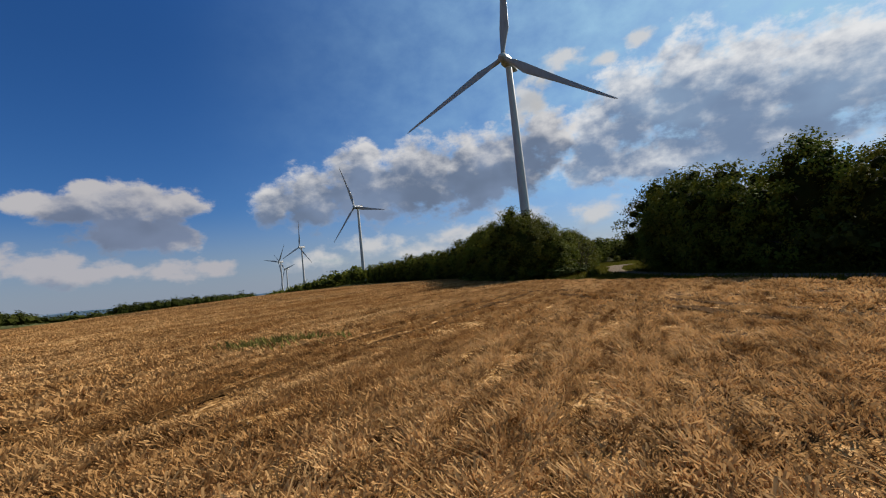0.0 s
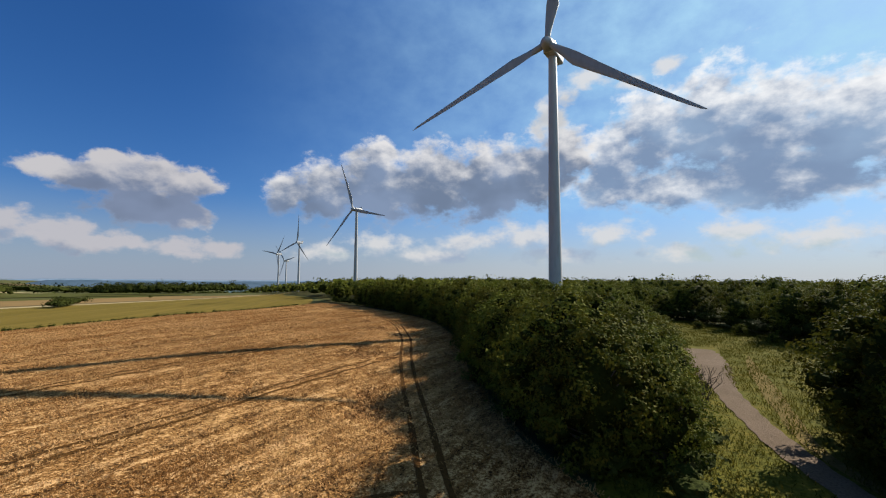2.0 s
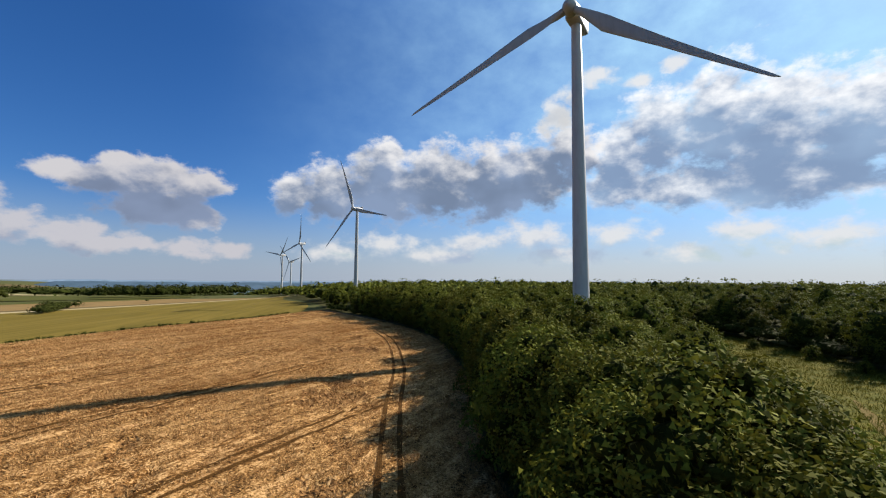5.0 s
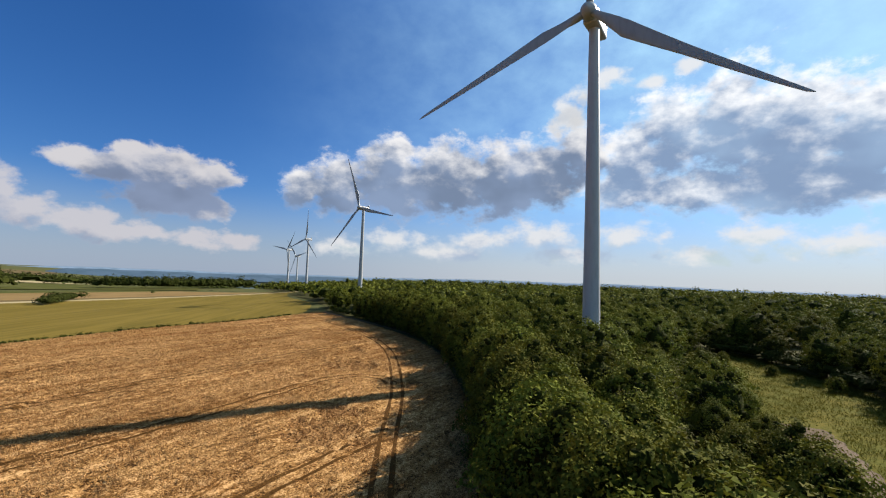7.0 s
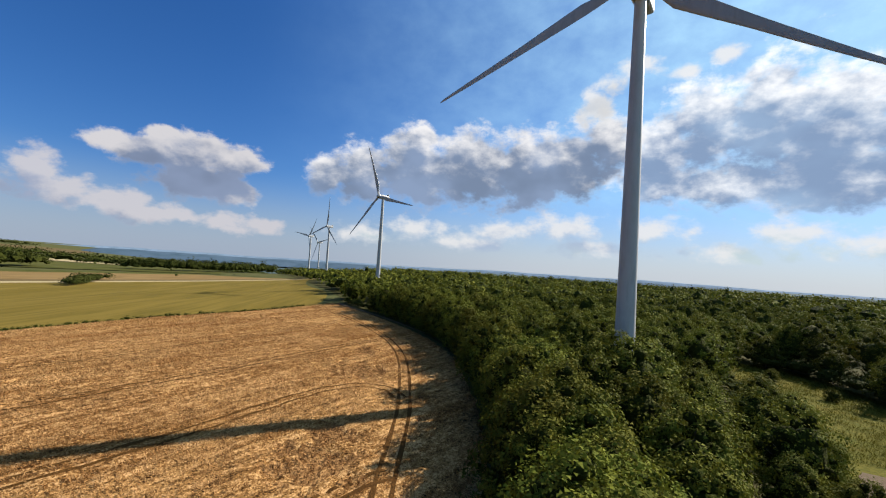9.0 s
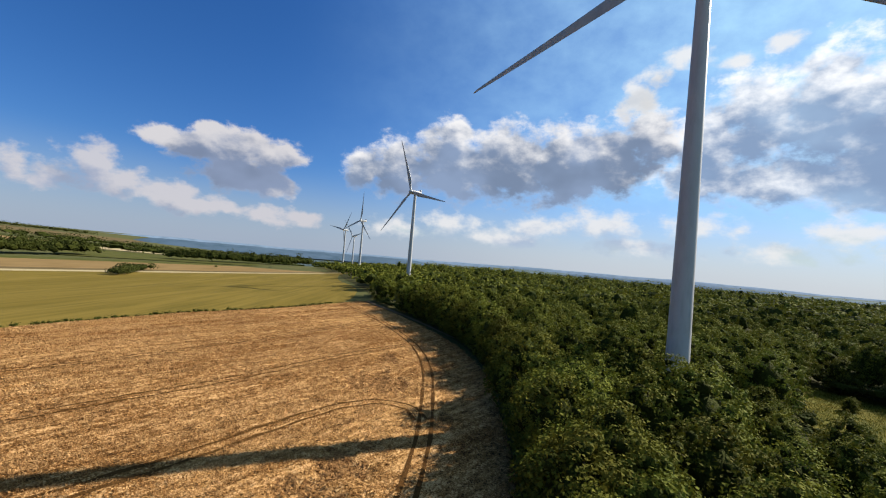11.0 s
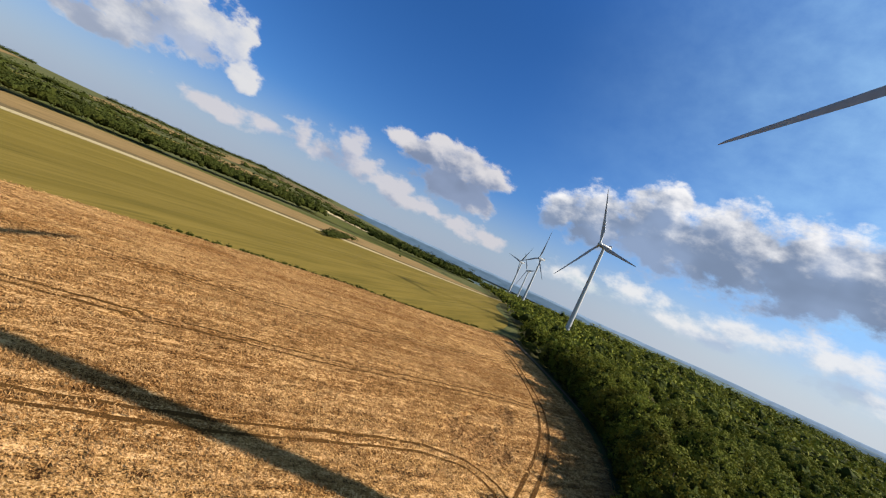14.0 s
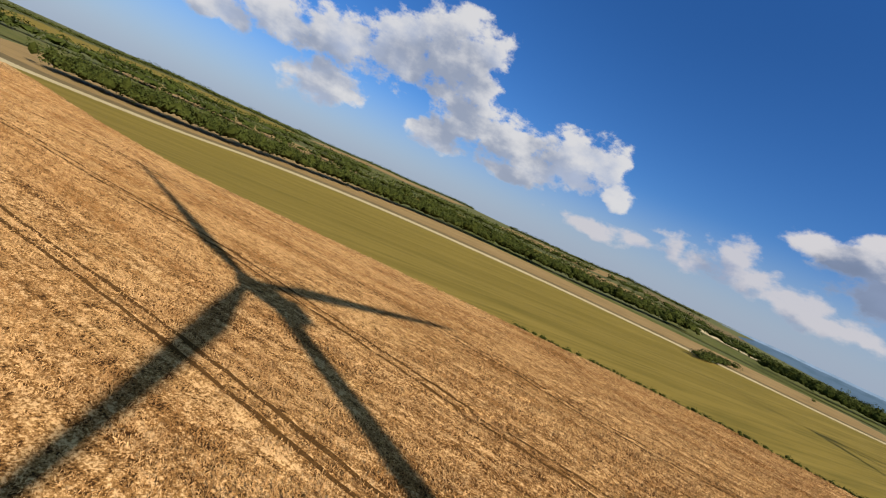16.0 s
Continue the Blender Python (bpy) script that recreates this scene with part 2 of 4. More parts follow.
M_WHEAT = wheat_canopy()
M_EAR = surface("wheat_ears", [(0.26, 0.130, 0.044), (0.48, 0.290, 0.127), (0.10, 0.043, 0.012)], (0.22, 2.2), 0.75, translucent=0.28, detail=8, stretch=(1.0, 0.22, 1.0), turn=-ROWS)
# Trodden straw, darkened further to paint in the shade of a sunken furrow.
M_TRAM = surface("trodden_straw_furrow_shade", [(0.060, 0.027, 0.008), (0.080, 0.038, 0.011), (0.040, 0.020, 0.006)], (0.5, 4.0), 0.95, 0.6, 6.0)
M_LODGED = surface("lodged_wheat", [(0.125, 0.058, 0.019), (0.36, 0.20, 0.080), (0.048, 0.020, 0.007)], (0.9, 2.6), 0.95, 1.0, 2.5)
M_WEED = surface("green_weeds", [(0.082, 0.082, 0.020), (0.115, 0.104, 0.029), (0.163, 0.114, 0.040)], (0.4, 3.0), 0.85, translucent=0.25)
M_EARTH = surface("field_earth", [(0.060, 0.062, 0.024), (0.078, 0.074, 0.030), (0.046, 0.052, 0.018)], (0.006, 0.08), 0.95, 0.3, 0.8)
M_GREEN = surface("unripe_crop", [(0.111, 0.080, 0.016), (0.142, 0.101, 0.023), (0.082, 0.063, 0.013)], (0.05, 0.35), 0.9, 0.4, 2.0, stretch=(1.0, 0.06, 1.0), turn=-10)
M_PALE = surface("cut_straw", [(0.273, 0.220, 0.124), (0.299, 0.246, 0.146), (0.238, 0.185, 0.094)], (0.05, 0.6), 0.9, 0.3, 2.0)
M_TAN = surface("ripe_crop_far", [(0.157, 0.103, 0.043), (0.176, 0.116, 0.050), (0.123, 0.081, 0.033)], (0.012, 0.12), 0.9, stretch=(1.0, 0.2, 1.0))
M_BROWN = surface("bare_stubble", [(0.088, 0.064, 0.030), (0.106, 0.075, 0.036), (0.075, 0.057, 0.026)], (0.02, 0.2), 0.95)
M_MEADOW = surface("far_meadow", [(0.056, 0.058, 0.016), (0.075, 0.069, 0.022), (0.042, 0.048, 0.012)], (0.006, 0.05), 0.9)
M_GRASS = surface("rough_grass", [(0.071, 0.069, 0.009), (0.106, 0.086, 0.013), (0.040, 0.045, 0.006)], (0.22, 1.3), 0.9, 0.7, 3.0)
M_BLADE = surface("grass_blades", [(0.062, 0.060, 0.008), (0.085, 0.072, 0.011), (0.043, 0.044, 0.006)], (0.15, 1.5), 0.8, translucent=0.3)
M_GRAVEL = surface("gravel", [(0.111, 0.082, 0.056), (0.146, 0.108, 0.078), (0.078, 0.055, 0.038)], (0.25, 6.0), 0.95, 0.5, 9.0)
M_VERGE = surface("dry_grass", [(0.115, 0.080, 0.028), (0.140, 0.098, 0.036), (0.070, 0.062, 0.016)], (0.3, 2.0), 0.95, 0.5, 4.0)
M_FLOOR = surface("woodland_floor", [(0.040, 0.036, 0.016), (0.056, 0.048, 0.020), (0.032, 0.040, 0.012)], (0.1, 1.5), 0.95)
M_LEAF = surface("leaves", [(0.074, 0.083, 0.010), (0.127, 0.121, 0.017), (0.040, 0.049, 0.007)], (0.22, 1.1), 0.75, vary=0.6, translucent=0.16)
# Leaf green darkened far down: the shade inside crowns is painted on their cores.
M_INNER = surface("inner_foliage_shade", [(0.023, 0.028, 0.005), (0.031, 0.035, 0.007), (0.018, 0.022, 0.004)], (0.4, 2.0), 0.9, 1.0, 2.5, vary=0.4)
M_FARLEAF = surface("woodland_leaves", [(0.087, 0.095, 0.012), (0.141, 0.138, 0.019), (0.050, 0.062, 0.011)], (0.12, 0.5), 0.75, translucent=0.12)
# Woodland leaf colours again, darkened to paint in the hedges' own shade.
M_HEDGE = surface("hedge_leaves_painted_shade", [(0.030, 0.036, 0.008), (0.044, 0.049, 0.011), (0.020, 0.026, 0.006)], (0.1, 0.5), 0.8, translucent=0.08)
M_BARK = surface("bark", [(0.080, 0.064, 0.048), (0.104, 0.084, 0.064), (0.048, 0.040, 0.032)], (1.0, 6.0), 0.9, 0.6, 8.0, stretch=(1, 1, 0.25))
M_PAINT = surface("white_turbine_paint", [(0.303, 0.299, 0.296), (0.327, 0.323, 0.320), (0.275, 0.272, 0.268)], (0.08, 0.9), 0.42, stretch=(1, 1, 0.25))
# The turbine paint once more, with the backlit blades' shade put into its colour.
M_ROTOR = surface("blade_paint_backlit_shade", [(0.248, 0.248, 0.248), (0.275, 0.275, 0.275), (0.220, 0.220, 0.220)], (0.08, 0.9), 0.45, stretch=(1, 1, 0.25))
# Navy and blue here are aerial haze painted into the far ridges' base colour.
M_NAVY = surface("hazy_wooded_ridge", [(0.051, 0.080, 0.115), (0.064, 0.096, 0.134), (0.038, 0.064, 0.090)], (0.002, 0.012), 1.0)
M_BLUE = surface("haze_blue_hills", [(0.115, 0.161, 0.219), (0.134, 0.182, 0.250), (0.091, 0.130, 0.176)], (0.002, 0.012), 1.0)


# ---- helpers for building ----
def sstep(a, b, v):
    t = np.clip((np.asarray(v, float) - a) / (b - a), 0, 1)
    return t * t * (3 - 2 * t)


def ground_z(x, y):
    x, y = np.asarray(x, float), np.asarray(y, float)
    z = 1.4 + 1.5 * np.exp(-(((x + 56) / 40) ** 2 + ((y - 125) / 62) ** 2))
    z = z - 10.5 * (1 - np.exp(-(np.maximum(0.0, -x - 90) / 150) ** 2))
    r, az = np.hypot(x, y), np.degrees(np.arctan2(x, y))
    west = sstep(-26, -58, az) * (1 - 0.5 * sstep(-110, -150, az))
    z = z + (1 - west) * 3.5 * sstep(160, 400, r) * sstep(1100, 650, r) * sstep(-24, -8, az)
    z = z + west * (18 + 5 * np.sin(az * 0.21) + 3 * np.sin(az * 0.53)) * sstep(900, 3200, r)
    return z - (1 - west) * (40 * sstep(800, 1700, r) - 14 * sstep(2200, 4600, r))


def gz(x, y):
    return float(ground_z(x, y))


def mesh_of(name, verts, faces, material, smooth=False):
    """A mesh from arrays of corners and of faces with equal numbers of corners."""
    verts, faces = np.asarray(verts, np.float32), np.asarray(faces, np.int32)
    me = bpy.data.meshes.new(name)
    me.vertices.add(len(verts))
    me.vertices.foreach_set("co", verts.ravel())
    n, k = faces.shape
    me.loops.add(n * k)
    me.loops.foreach_set("vertex_index", faces.ravel())
    me.polygons.add(n)
    me.polygons.foreach_set("loop_start", np.arange(0, n * k, k, dtype=np.int32))
    me.polygons.foreach_set("use_smooth", np.full(n, smooth))
    me.update(calc_edges=True)
    me.validate()
    me.materials.append(material)
    return me


def bm_mesh(name, bm, material, smooth=False):
    me = bpy.data.meshes.new(name)
    bmesh.ops.recalc_face_normals(bm, faces=bm.faces[:])
    for f in bm.faces:
        f.smooth = smooth
    bm.to_mesh(me)
    bm.free()
    me.materials.append(material)
    return me


def part(name, me, parent, label="", at=None):
    ob = new(name, me)
    ob.parent = parent
    if at is not None:
        ob.matrix_basis = at
    return tagged(ob, label) if label else ob


def smooth_line(points, step):
    """Catmull-Rom through the points, a row every step metres."""
    p = np.asarray(points, float)
    p = np.vstack([2 * p[0] - p[1], p, 2 * p[-1] - p[-2]])
    out = []
    for i in range(1, len(p) - 2):
        n = max(1, int(np.linalg.norm(p[i + 1] - p[i]) / step))
        for t in np.arange(n) / n:
            a, b, c, d = p[i - 1 : i + 3]
            out.append(0.5 * (2 * b + (c - a) * t + (2 * a - 5 * b + 4 * c - d) * t * t + (3 * b - a - 3 * c + d) * t**3))
    out.append(p[-2])
    return np.array(out)


def normals_of(line):
    d = np.gradient(line, axis=0)
    d /= np.linalg.norm(d, axis=1, keepdims=True) + 1e-9
    return np.stack([-d[:, 1], d[:, 0]], 1)


def sheet(name, left, right, across, lift, material, thick=0.0, relief=None, smooth=True):
    """A sheet draped on the ground between two lines of equally many points."""
    u = np.linspace(0, 1, across + 1)[None, :, None]
    xy = left[:, None] * (1 - u) + right[:, None] * u
    z = ground_z(xy[..., 0], xy[..., 1]) + lift
    if relief is not None:
        z = z + relief(xy[..., 0], xy[..., 1])
    if thick:
        z[0] -= thick
        z[-1] -= thick
        z[1:-1, 0] -= thick
        z[1:-1, -1] -= thick
    n, m = z.shape
    idx = np.arange(n * m).reshape(n, m)
    quads = np.stack([idx[:-1, :-1], idx[1:, :-1], idx[1:, 1:], idx[:-1, 1:]], -1).reshape(-1, 4)
    v = np.concatenate([xy, z[..., None]], -1).reshape(-1, 3)
    if len(v) > 2:
        a, b, c = v[quads[0, 0]], v[quads[0, 1]], v[quads[0, 2]]
        if np.cross(b - a, c - b)[2] < 0:
            quads = quads[:, ::-1]
    return new(name, mesh_of(name, v, quads, material, smooth))


def resample(points, count):
    p = smooth_line(points, 2.0)
    s = np.r_[0, np.cumsum(np.linalg.norm(np.diff(p, axis=0), axis=1))]
    q = np.linspace(0, s[-1], count)
    return np.stack([np.interp(q, s, p[:, 0]), np.interp(q, s, p[:, 1])], 1)


def by_y(points, ys):
    p = smooth_line(points, 2.0)
    return np.stack([np.interp(ys, p[:, 1], p[:, 0]), ys], 1)


def inside(poly, x, y):
    x, y = np.asarray(x, float), np.asarray(y, float)
    hit = np.zeros(x.shape, bool)
    for (ax, ay), (bx, by) in zip(poly, poly[1:] + poly[:1]):
        if ay != by:
            hit ^= ((ay > y) != (by > y)) & (x < (bx - ax) * (y - ay) / (by - ay) + ax)
    return hit


def near_line(line, x, y, limit):
    """The distance of each point from a line of closely set points, or limit where it is farther."""
    out = np.full(len(x), limit)
    for i in range(0, len(line), 12):
        some = line[i : i + 13]
        c, r = some.mean(0), np.linalg.norm(some - some.mean(0), axis=1).max() + limit
        k = np.nonzero((np.abs(x - c[0]) < r) & (np.abs(y - c[1]) < r))[0]
        if len(k):
            d = np.hypot(x[k, None] - some[None, :, 0], y[k, None] - some[None, :, 1]).min(1)
            out[k] = np.minimum(out[k], d)
    return out


# ---- ground ----
def axis_lines(lo, hi, fine_lo, fine_hi, fine):
    core = list(np.arange(fine_lo, fine_hi + fine, fine))
    step, v = fine, core[-1]
    while v < hi:
        step *= 1.16
        v += step
        core.append(min(v, hi))
    step, v = fine, core[0]
    while v > lo:
        step *= 1.16
        v -= step
        core.insert(0, max(v, lo))
    return np.array(core)


def build_ground():
    xs, ys = axis_lines(-4600, 4600, -260, 140, 6), axis_lines(-4600, 4700, -80, 300, 6)
    gx, gy = np.meshgrid(xs, ys)
    v = np.stack([gx, gy, ground_z(gx, gy)], -1).reshape(-1, 3)
    idx = np.arange(gx.size).reshape(gx.shape)
    quads = np.stack([idx[:-1, :-1], idx[:-1, 1:], idx[1:, 1:], idx[1:, :-1]], -1).reshape(-1, 4)
    tagged(new("ground", mesh_of("ground", v, quads, M_EARTH, True)), "rolling farmland earth reaching to the horizon", "ground", kind="structure")


build_ground()

WHEAT_EAST = [(17, -150), (17.5, -60), (17, -20), (16.6, 5), (15.8, 12), (14.5, 20), (12.2, 30), (11.2, 42), (8.3, 49), (4.9, 61), (1.9, 86), (1.5, 104), (0.9, 122), (-3.0, 151), (-7.5, 170), (-18.5, 195), (-35, 220), (-50, 240), (-62, 254), (-72, 266), (-74.5, 269)]
WHEAT_WEST = [(-300, -150), (-262, -100), (-206, -35), (-172, 12), (-149, 74), (-132, 130), (-113, 188), (-97, 218), (-80, 256), (-76, 269)]
TRAMLINES = [
    [(7.5, -60), (7.0, -20), (5.3, 5), (4.5, 16), (2.6, 27.3), (-0.5, 36), (-2.8, 46), (-5.0, 62), (-7.6, 80), (-9.8, 99), (-11.0, 114.5), (-12.5, 127), (-17.4, 153.5), (-23.3, 173), (-31.9, 191), (-51.5, 221), (-78.5, 253)],
    [(3.2, 17.5), (-3.7, 5), (-6.5, -1), (-11, -10), (-22, -30), (-50, -75)],
    [(-3.5, 47), (-7.5, 46), (-11.5, 41.2), (-16, 34), (-21, 27), (-26, 18), (-36, 0), (-48, -22), (-75, -70)],
    [(-9.6, 101), (-13.2, 97), (-17.9, 88.4), (-21.4, 81.5), (-25.4, 73.7), (-30.0, 63.7), (-42, 40), (-62, 4), (-85, -38), (-100, -65)],
    [(-13.4, 127.5), (-16.5, 131.8), (-21.8, 132), (-27.2, 126.5), (-31.6, 117), (-36.4, 105), (-40.8, 96.5), (-46.2, 87), (-52.5, 76.5), (-61.8, 60), (-73, 38.2), (-92, 4), (-120, -50)],
    [(-27, 183), (-33, 173), (-40.8, 154), (-49.3, 130.3), (-57.5, 115), (-62, 107), (-72, 92), (-94, 59), (-107, 30), (-122, 0), (-145, -50)],
    [(-50, 222), (-52, 214), (-56.5, 195), (-64, 168), (-71.5, 146), (-78.5, 130), (-87, 119), (-101, 95), (-119, 62), (-135, 30), (-155, -10)],
]
LODGED = [(-11, 71, 3.6, 7), (-17.5, 102, 5.5, 6), (-25, 143, 6, 6.5), (-29, 163, 2.5, 6), (-28.5, 73, 0.8, 4), (-63, 106, 1.0, 4), (-74, 114, 1.2, 5), (-19, 110, 3.5, 3), (-35, 82, 1.0, 3), (-83, 128, 1.5, 3), (-13.5, 84, 1.4, 2)]
WHEELS = []
for path in TRAMLINES:
    line = smooth_line(path, 0.8)
    side = normals_of(line)
    WHEELS += [line + side * 1.0, line - side * 1.0]


DICE = np.random.default_rng(5).uniform(-1, 1, (256, 256))


def lumps(x, y, size):
    """Smooth random heights, -1 to 1, about size metres from hill to hill."""
    u, v = np.asarray(x, float) / size, np.asarray(y, float) / size
    i, j = np.floor(u).astype(int), np.floor(v).astype(int)
    fu, fv = u - i, v - j
    fu, fv = fu * fu * (3 - 2 * fu), fv * fv * (3 - 2 * fv)
    a, b, c, d = (DICE[(i + di) % 256, (j + dj) % 256] for di, dj in ((0, 0), (1, 0), (0, 1), (1, 1)))
    return (a * (1 - fu) + b * fu) * (1 - fv) + (c * (1 - fu) + d * fu) * fv


def lodging(x, y):
    """How far the crop lies flat, 0 to 1, in ragged hollows."""
    out = np.zeros(np.shape(x))
    ragged = 0.55 * lumps(x, y, 2.6) + 0.55 * lumps(x + 40, y, 1.1)
    for cx, cy, rx, ry in LODGED:
        d = np.hypot((x - cx) / rx, (y - cy) / ry)
        out = np.maximum(out, sstep(1.15, 0.75, d + ragged))
    return out


def wheat_relief(x, y):
    bumps = 0.05 * np.sin(x * 2.1 + np.sin(y * 1.3)) * np.sin(y * 1.9 + np.sin(x * 0.7)) + 0.05 * np.sin(x * 0.9 + y * 0.5)
    return bumps - 0.45 * lodging(x, y)


def build_wheat():
    ys = np.arange(-150, 269.1, 1.0)
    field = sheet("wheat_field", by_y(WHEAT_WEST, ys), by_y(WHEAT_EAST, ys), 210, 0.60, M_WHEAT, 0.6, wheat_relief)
    faces = field.data.polygons
    middle = np.empty(len(faces) * 3)
    faces.foreach_get("center", middle)
    field.data.materials.append(M_LODGED)
    faces.foreach_set("material_index", (lodging(middle[0::3], middle[1::3]) > 0.75).astype(np.int32))
    tagged(field, "broad field of ripe golden wheat with tramlines", "wheat field", kind="stuff")
    # Ribbons lie on the crop top; furrow shade is in their dark colour.
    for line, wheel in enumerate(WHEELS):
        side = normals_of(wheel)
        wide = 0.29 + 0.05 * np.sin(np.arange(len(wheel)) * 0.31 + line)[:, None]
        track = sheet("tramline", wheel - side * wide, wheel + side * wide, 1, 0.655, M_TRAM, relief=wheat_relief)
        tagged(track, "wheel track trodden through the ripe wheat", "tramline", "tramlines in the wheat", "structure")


build_wheat()


def tufts(name, x, y, height, width, material, lift=0.0, lean=0.35, seed=1, ears=False):
    """Upright blades, tapering to both ends, or as ears one drooping three-cornered face each."""
    rng = np.random.default_rng(seed)
    n = len(x)
    turn, tip = rng.uniform(0, 2 * np.pi, n), rng.normal(0, lean, (n, 2)) + (-0.25, -0.12)
    h, w = height * rng.uniform(0.7, 1.25, n), width * rng.uniform(0.7, 1.3, n)
    base = np.stack([x, y, ground_z(x, y) + lift], 1)
    across = np.stack([np.cos(turn), np.sin(turn), rng.uniform(-0.5, 0.5, n)], 1) * w[:, None] / 2
    top = base + np.stack([tip[:, 0] * h, tip[:, 1] * h, h], 1)
    if ears:
        v = np.stack([base, top + across, top - across], 1).reshape(-1, 3)
        return new(name, mesh_of(name, v, np.arange(3 * n).reshape(n, 3), material))
    mid = base * 0.45 + top * 0.55
    across[:, 2] = 0
    v = np.stack([base, mid + across, top, mid - across], 1).reshape(-1, 3)
    return new(name, mesh_of(name, v, np.arange(4 * n).reshape(n, 4), material))


def rows_wave(x, y):
    """Height of the crop along and across the drill rows, about -1 to 1."""
    c, s = math.cos(radians(ROWS)), math.sin(radians(ROWS))
    u, v = x * c + y * s, -x * s + y * c
    out = 0.55 * lumps(u, v * 0.045, 1.5) + 0.9 * lumps(u, v * 0.25, 0.8) + 0.8 * lumps(u + 31, v * 0.12, 5.0)
    return out + 1.0 * lumps(x, y, 0.42)


def scatter_wheat():
    rng = np.random.default_rng(7)
    poly = [tuple(p) for p in by_y(WHEAT_WEST, np.arange(-150, 269, 4.0))] + [tuple(p) for p in by_y(WHEAT_EAST, np.arange(268, -151, -4.0))]
    zones = [((-15, 7, -27, -8), 420, 0.21, 0.030), ((-34, 17, -28, 34), 125, 0.22, 0.066), ((-62, 17, -24, 115), 32, 0.23, 0.095), ((-130, 10, -60, 205), 19, 0.25, 0.14), ((-300, 0, -120, 270), 6.5, 0.27, 0.22)]
    done = []
    for k, ((x0, x1, y0, y1), density, tall, wide) in enumerate(zones):
        n = int((x1 - x0) * (y1 - y0) * density)
        x, y = rng.uniform(x0, x1, n), rng.uniform(y0, y1, n)
        keep = inside(poly, x, y)
        for a, b, c, d in done:
            keep &= ~((x > a) & (x < b) & (y > c) & (y < d))
        x, y = x[keep], y[keep]
        away = np.full(len(x), 1.0)
        for wheel in WHEELS:
            away = np.minimum(away, near_line(wheel, x, y, 1.0))
        flat = lodging(x, y)
        keep = (away > rng.uniform(0.30, 0.50, len(x)) + wide * 0.35) & (rng.uniform(0, 1, len(x)) > flat)
        x, y = x[keep], y[keep]
        done.append((x0, x1, y0, y1))
        wave = rows_wave(x, y)
        keep = rng.uniform(0, 1, len(x)) < 0.95 + 0.45 * wave
        x, y, wave = x[keep], y[keep], wave[keep]
        ob = tufts("wheat_ears", x, y, tall * (0.88 + 0.45 * np.clip(wave, -1.3, 1.3)), wide, M_EAR, 0.54, 0.8, seed=20 + k, ears=True)
        tagged(ob, "ripe bearded wheat ears standing close together", "wheat", kind="stuff")


scatter_wheat()


def scatter_lodged():
    rng = np.random.default_rng(9)
    xs, ys = [], []
    for cx, cy, rx, ry in LODGED:
        n = int(rx * ry * 4 * 16)
        x, y = cx + rng.uniform(-1.3, 1.3, n) * rx, cy + rng.uniform(-1.3, 1.3, n) * ry
        keep = rng.uniform(0, 1, n) < lodging(x, y)
        xs.append(x[keep])
        ys.append(y[keep])
    ob = tufts("lodged_wheat", np.concatenate(xs), np.concatenate(ys), 0.34, 0.15, M_LODGED, 0.26, 1.3, 91)
    tagged(ob, "patches of wheat beaten flat by rain and wind", "wheat", kind="stuff")


scatter_lodged()


def weed_patch(cx, cy, rx, ry, n, seed):
    rng = np.random.default_rng(seed)
    r, a = np.sqrt(rng.uniform(0, 1, n)), rng.uniform(0, 2 * np.pi, n)
    x, y = cx + rx * r * np.cos(a), cy + ry * r * np.sin(a)
    keep = np.sin(x * 1.1 + seed) + np.sin(y * 1.4) + rng.normal(0, 0.6, n) > -0.2
    ob = tufts("weed_patch", x[keep], y[keep], 0.5, 0.12, M_WEED, 0.5, 0.5, seed)
    tagged(ob, "patch of green weeds standing in the wheat", "weeds", "weed patches", "stuff")


weed_patch(-13.8, -4.8, 3.6, 1.7, 800, 5)

# ---- neighbouring fields ----
GREEN_WEST = [(-345, -300), (-314, -180), (-308, -150), (-335, -78), (-395, -10), (-425, 100), (-405, 260), (-345, 400), (-275, 520), (-215, 620)]


def field(name, west, east, lift, material, label, category="field"):
    ob = sheet(name, resample(west, 80), resample(east, 80), 24, lift, material)
    return tagged(ob, label, category, "fields of the valley", "structure")


field("green_field", GREEN_WEST, [(-338, -300), (-308, -180), (-262.5, -100), (-206.5, -35), (-172.5, 12), (-149.5, 74), (-132.5, 130), (-113.5, 188), (-97.5, 218), (-81, 256), (-100, 330), (-150, 420), (-200, 545), (-212, 620)], 0.25, M_GREEN, "olive green strip of unripe crop beside the wheat")


def shifted(line, dx):
    return [(x + dx, y) for x, y in line]


field("straw_strip", shifted(GREEN_WEST, -9), shifted(GREEN_WEST, 12), 0.32, M_PALE, "narrow pale strip of cut straw")
field("stubble_field", shifted(GREEN_WEST, -34), shifted(GREEN_WEST, -9.3), 0.2, M_BROWN, "brown strip of bare stubble")
field("ripe_field", shifted(GREEN_WEST, -170), shifted(GREEN_WEST, -34.3), 0.22, M_TAN, "wide tan field of ripening grain")
field("green_field", shifted(GREEN_WEST, -215), shifted(GREEN_WEST, -170.3), 0.2, M_MEADOW, "green strip of crop before the tree belt")


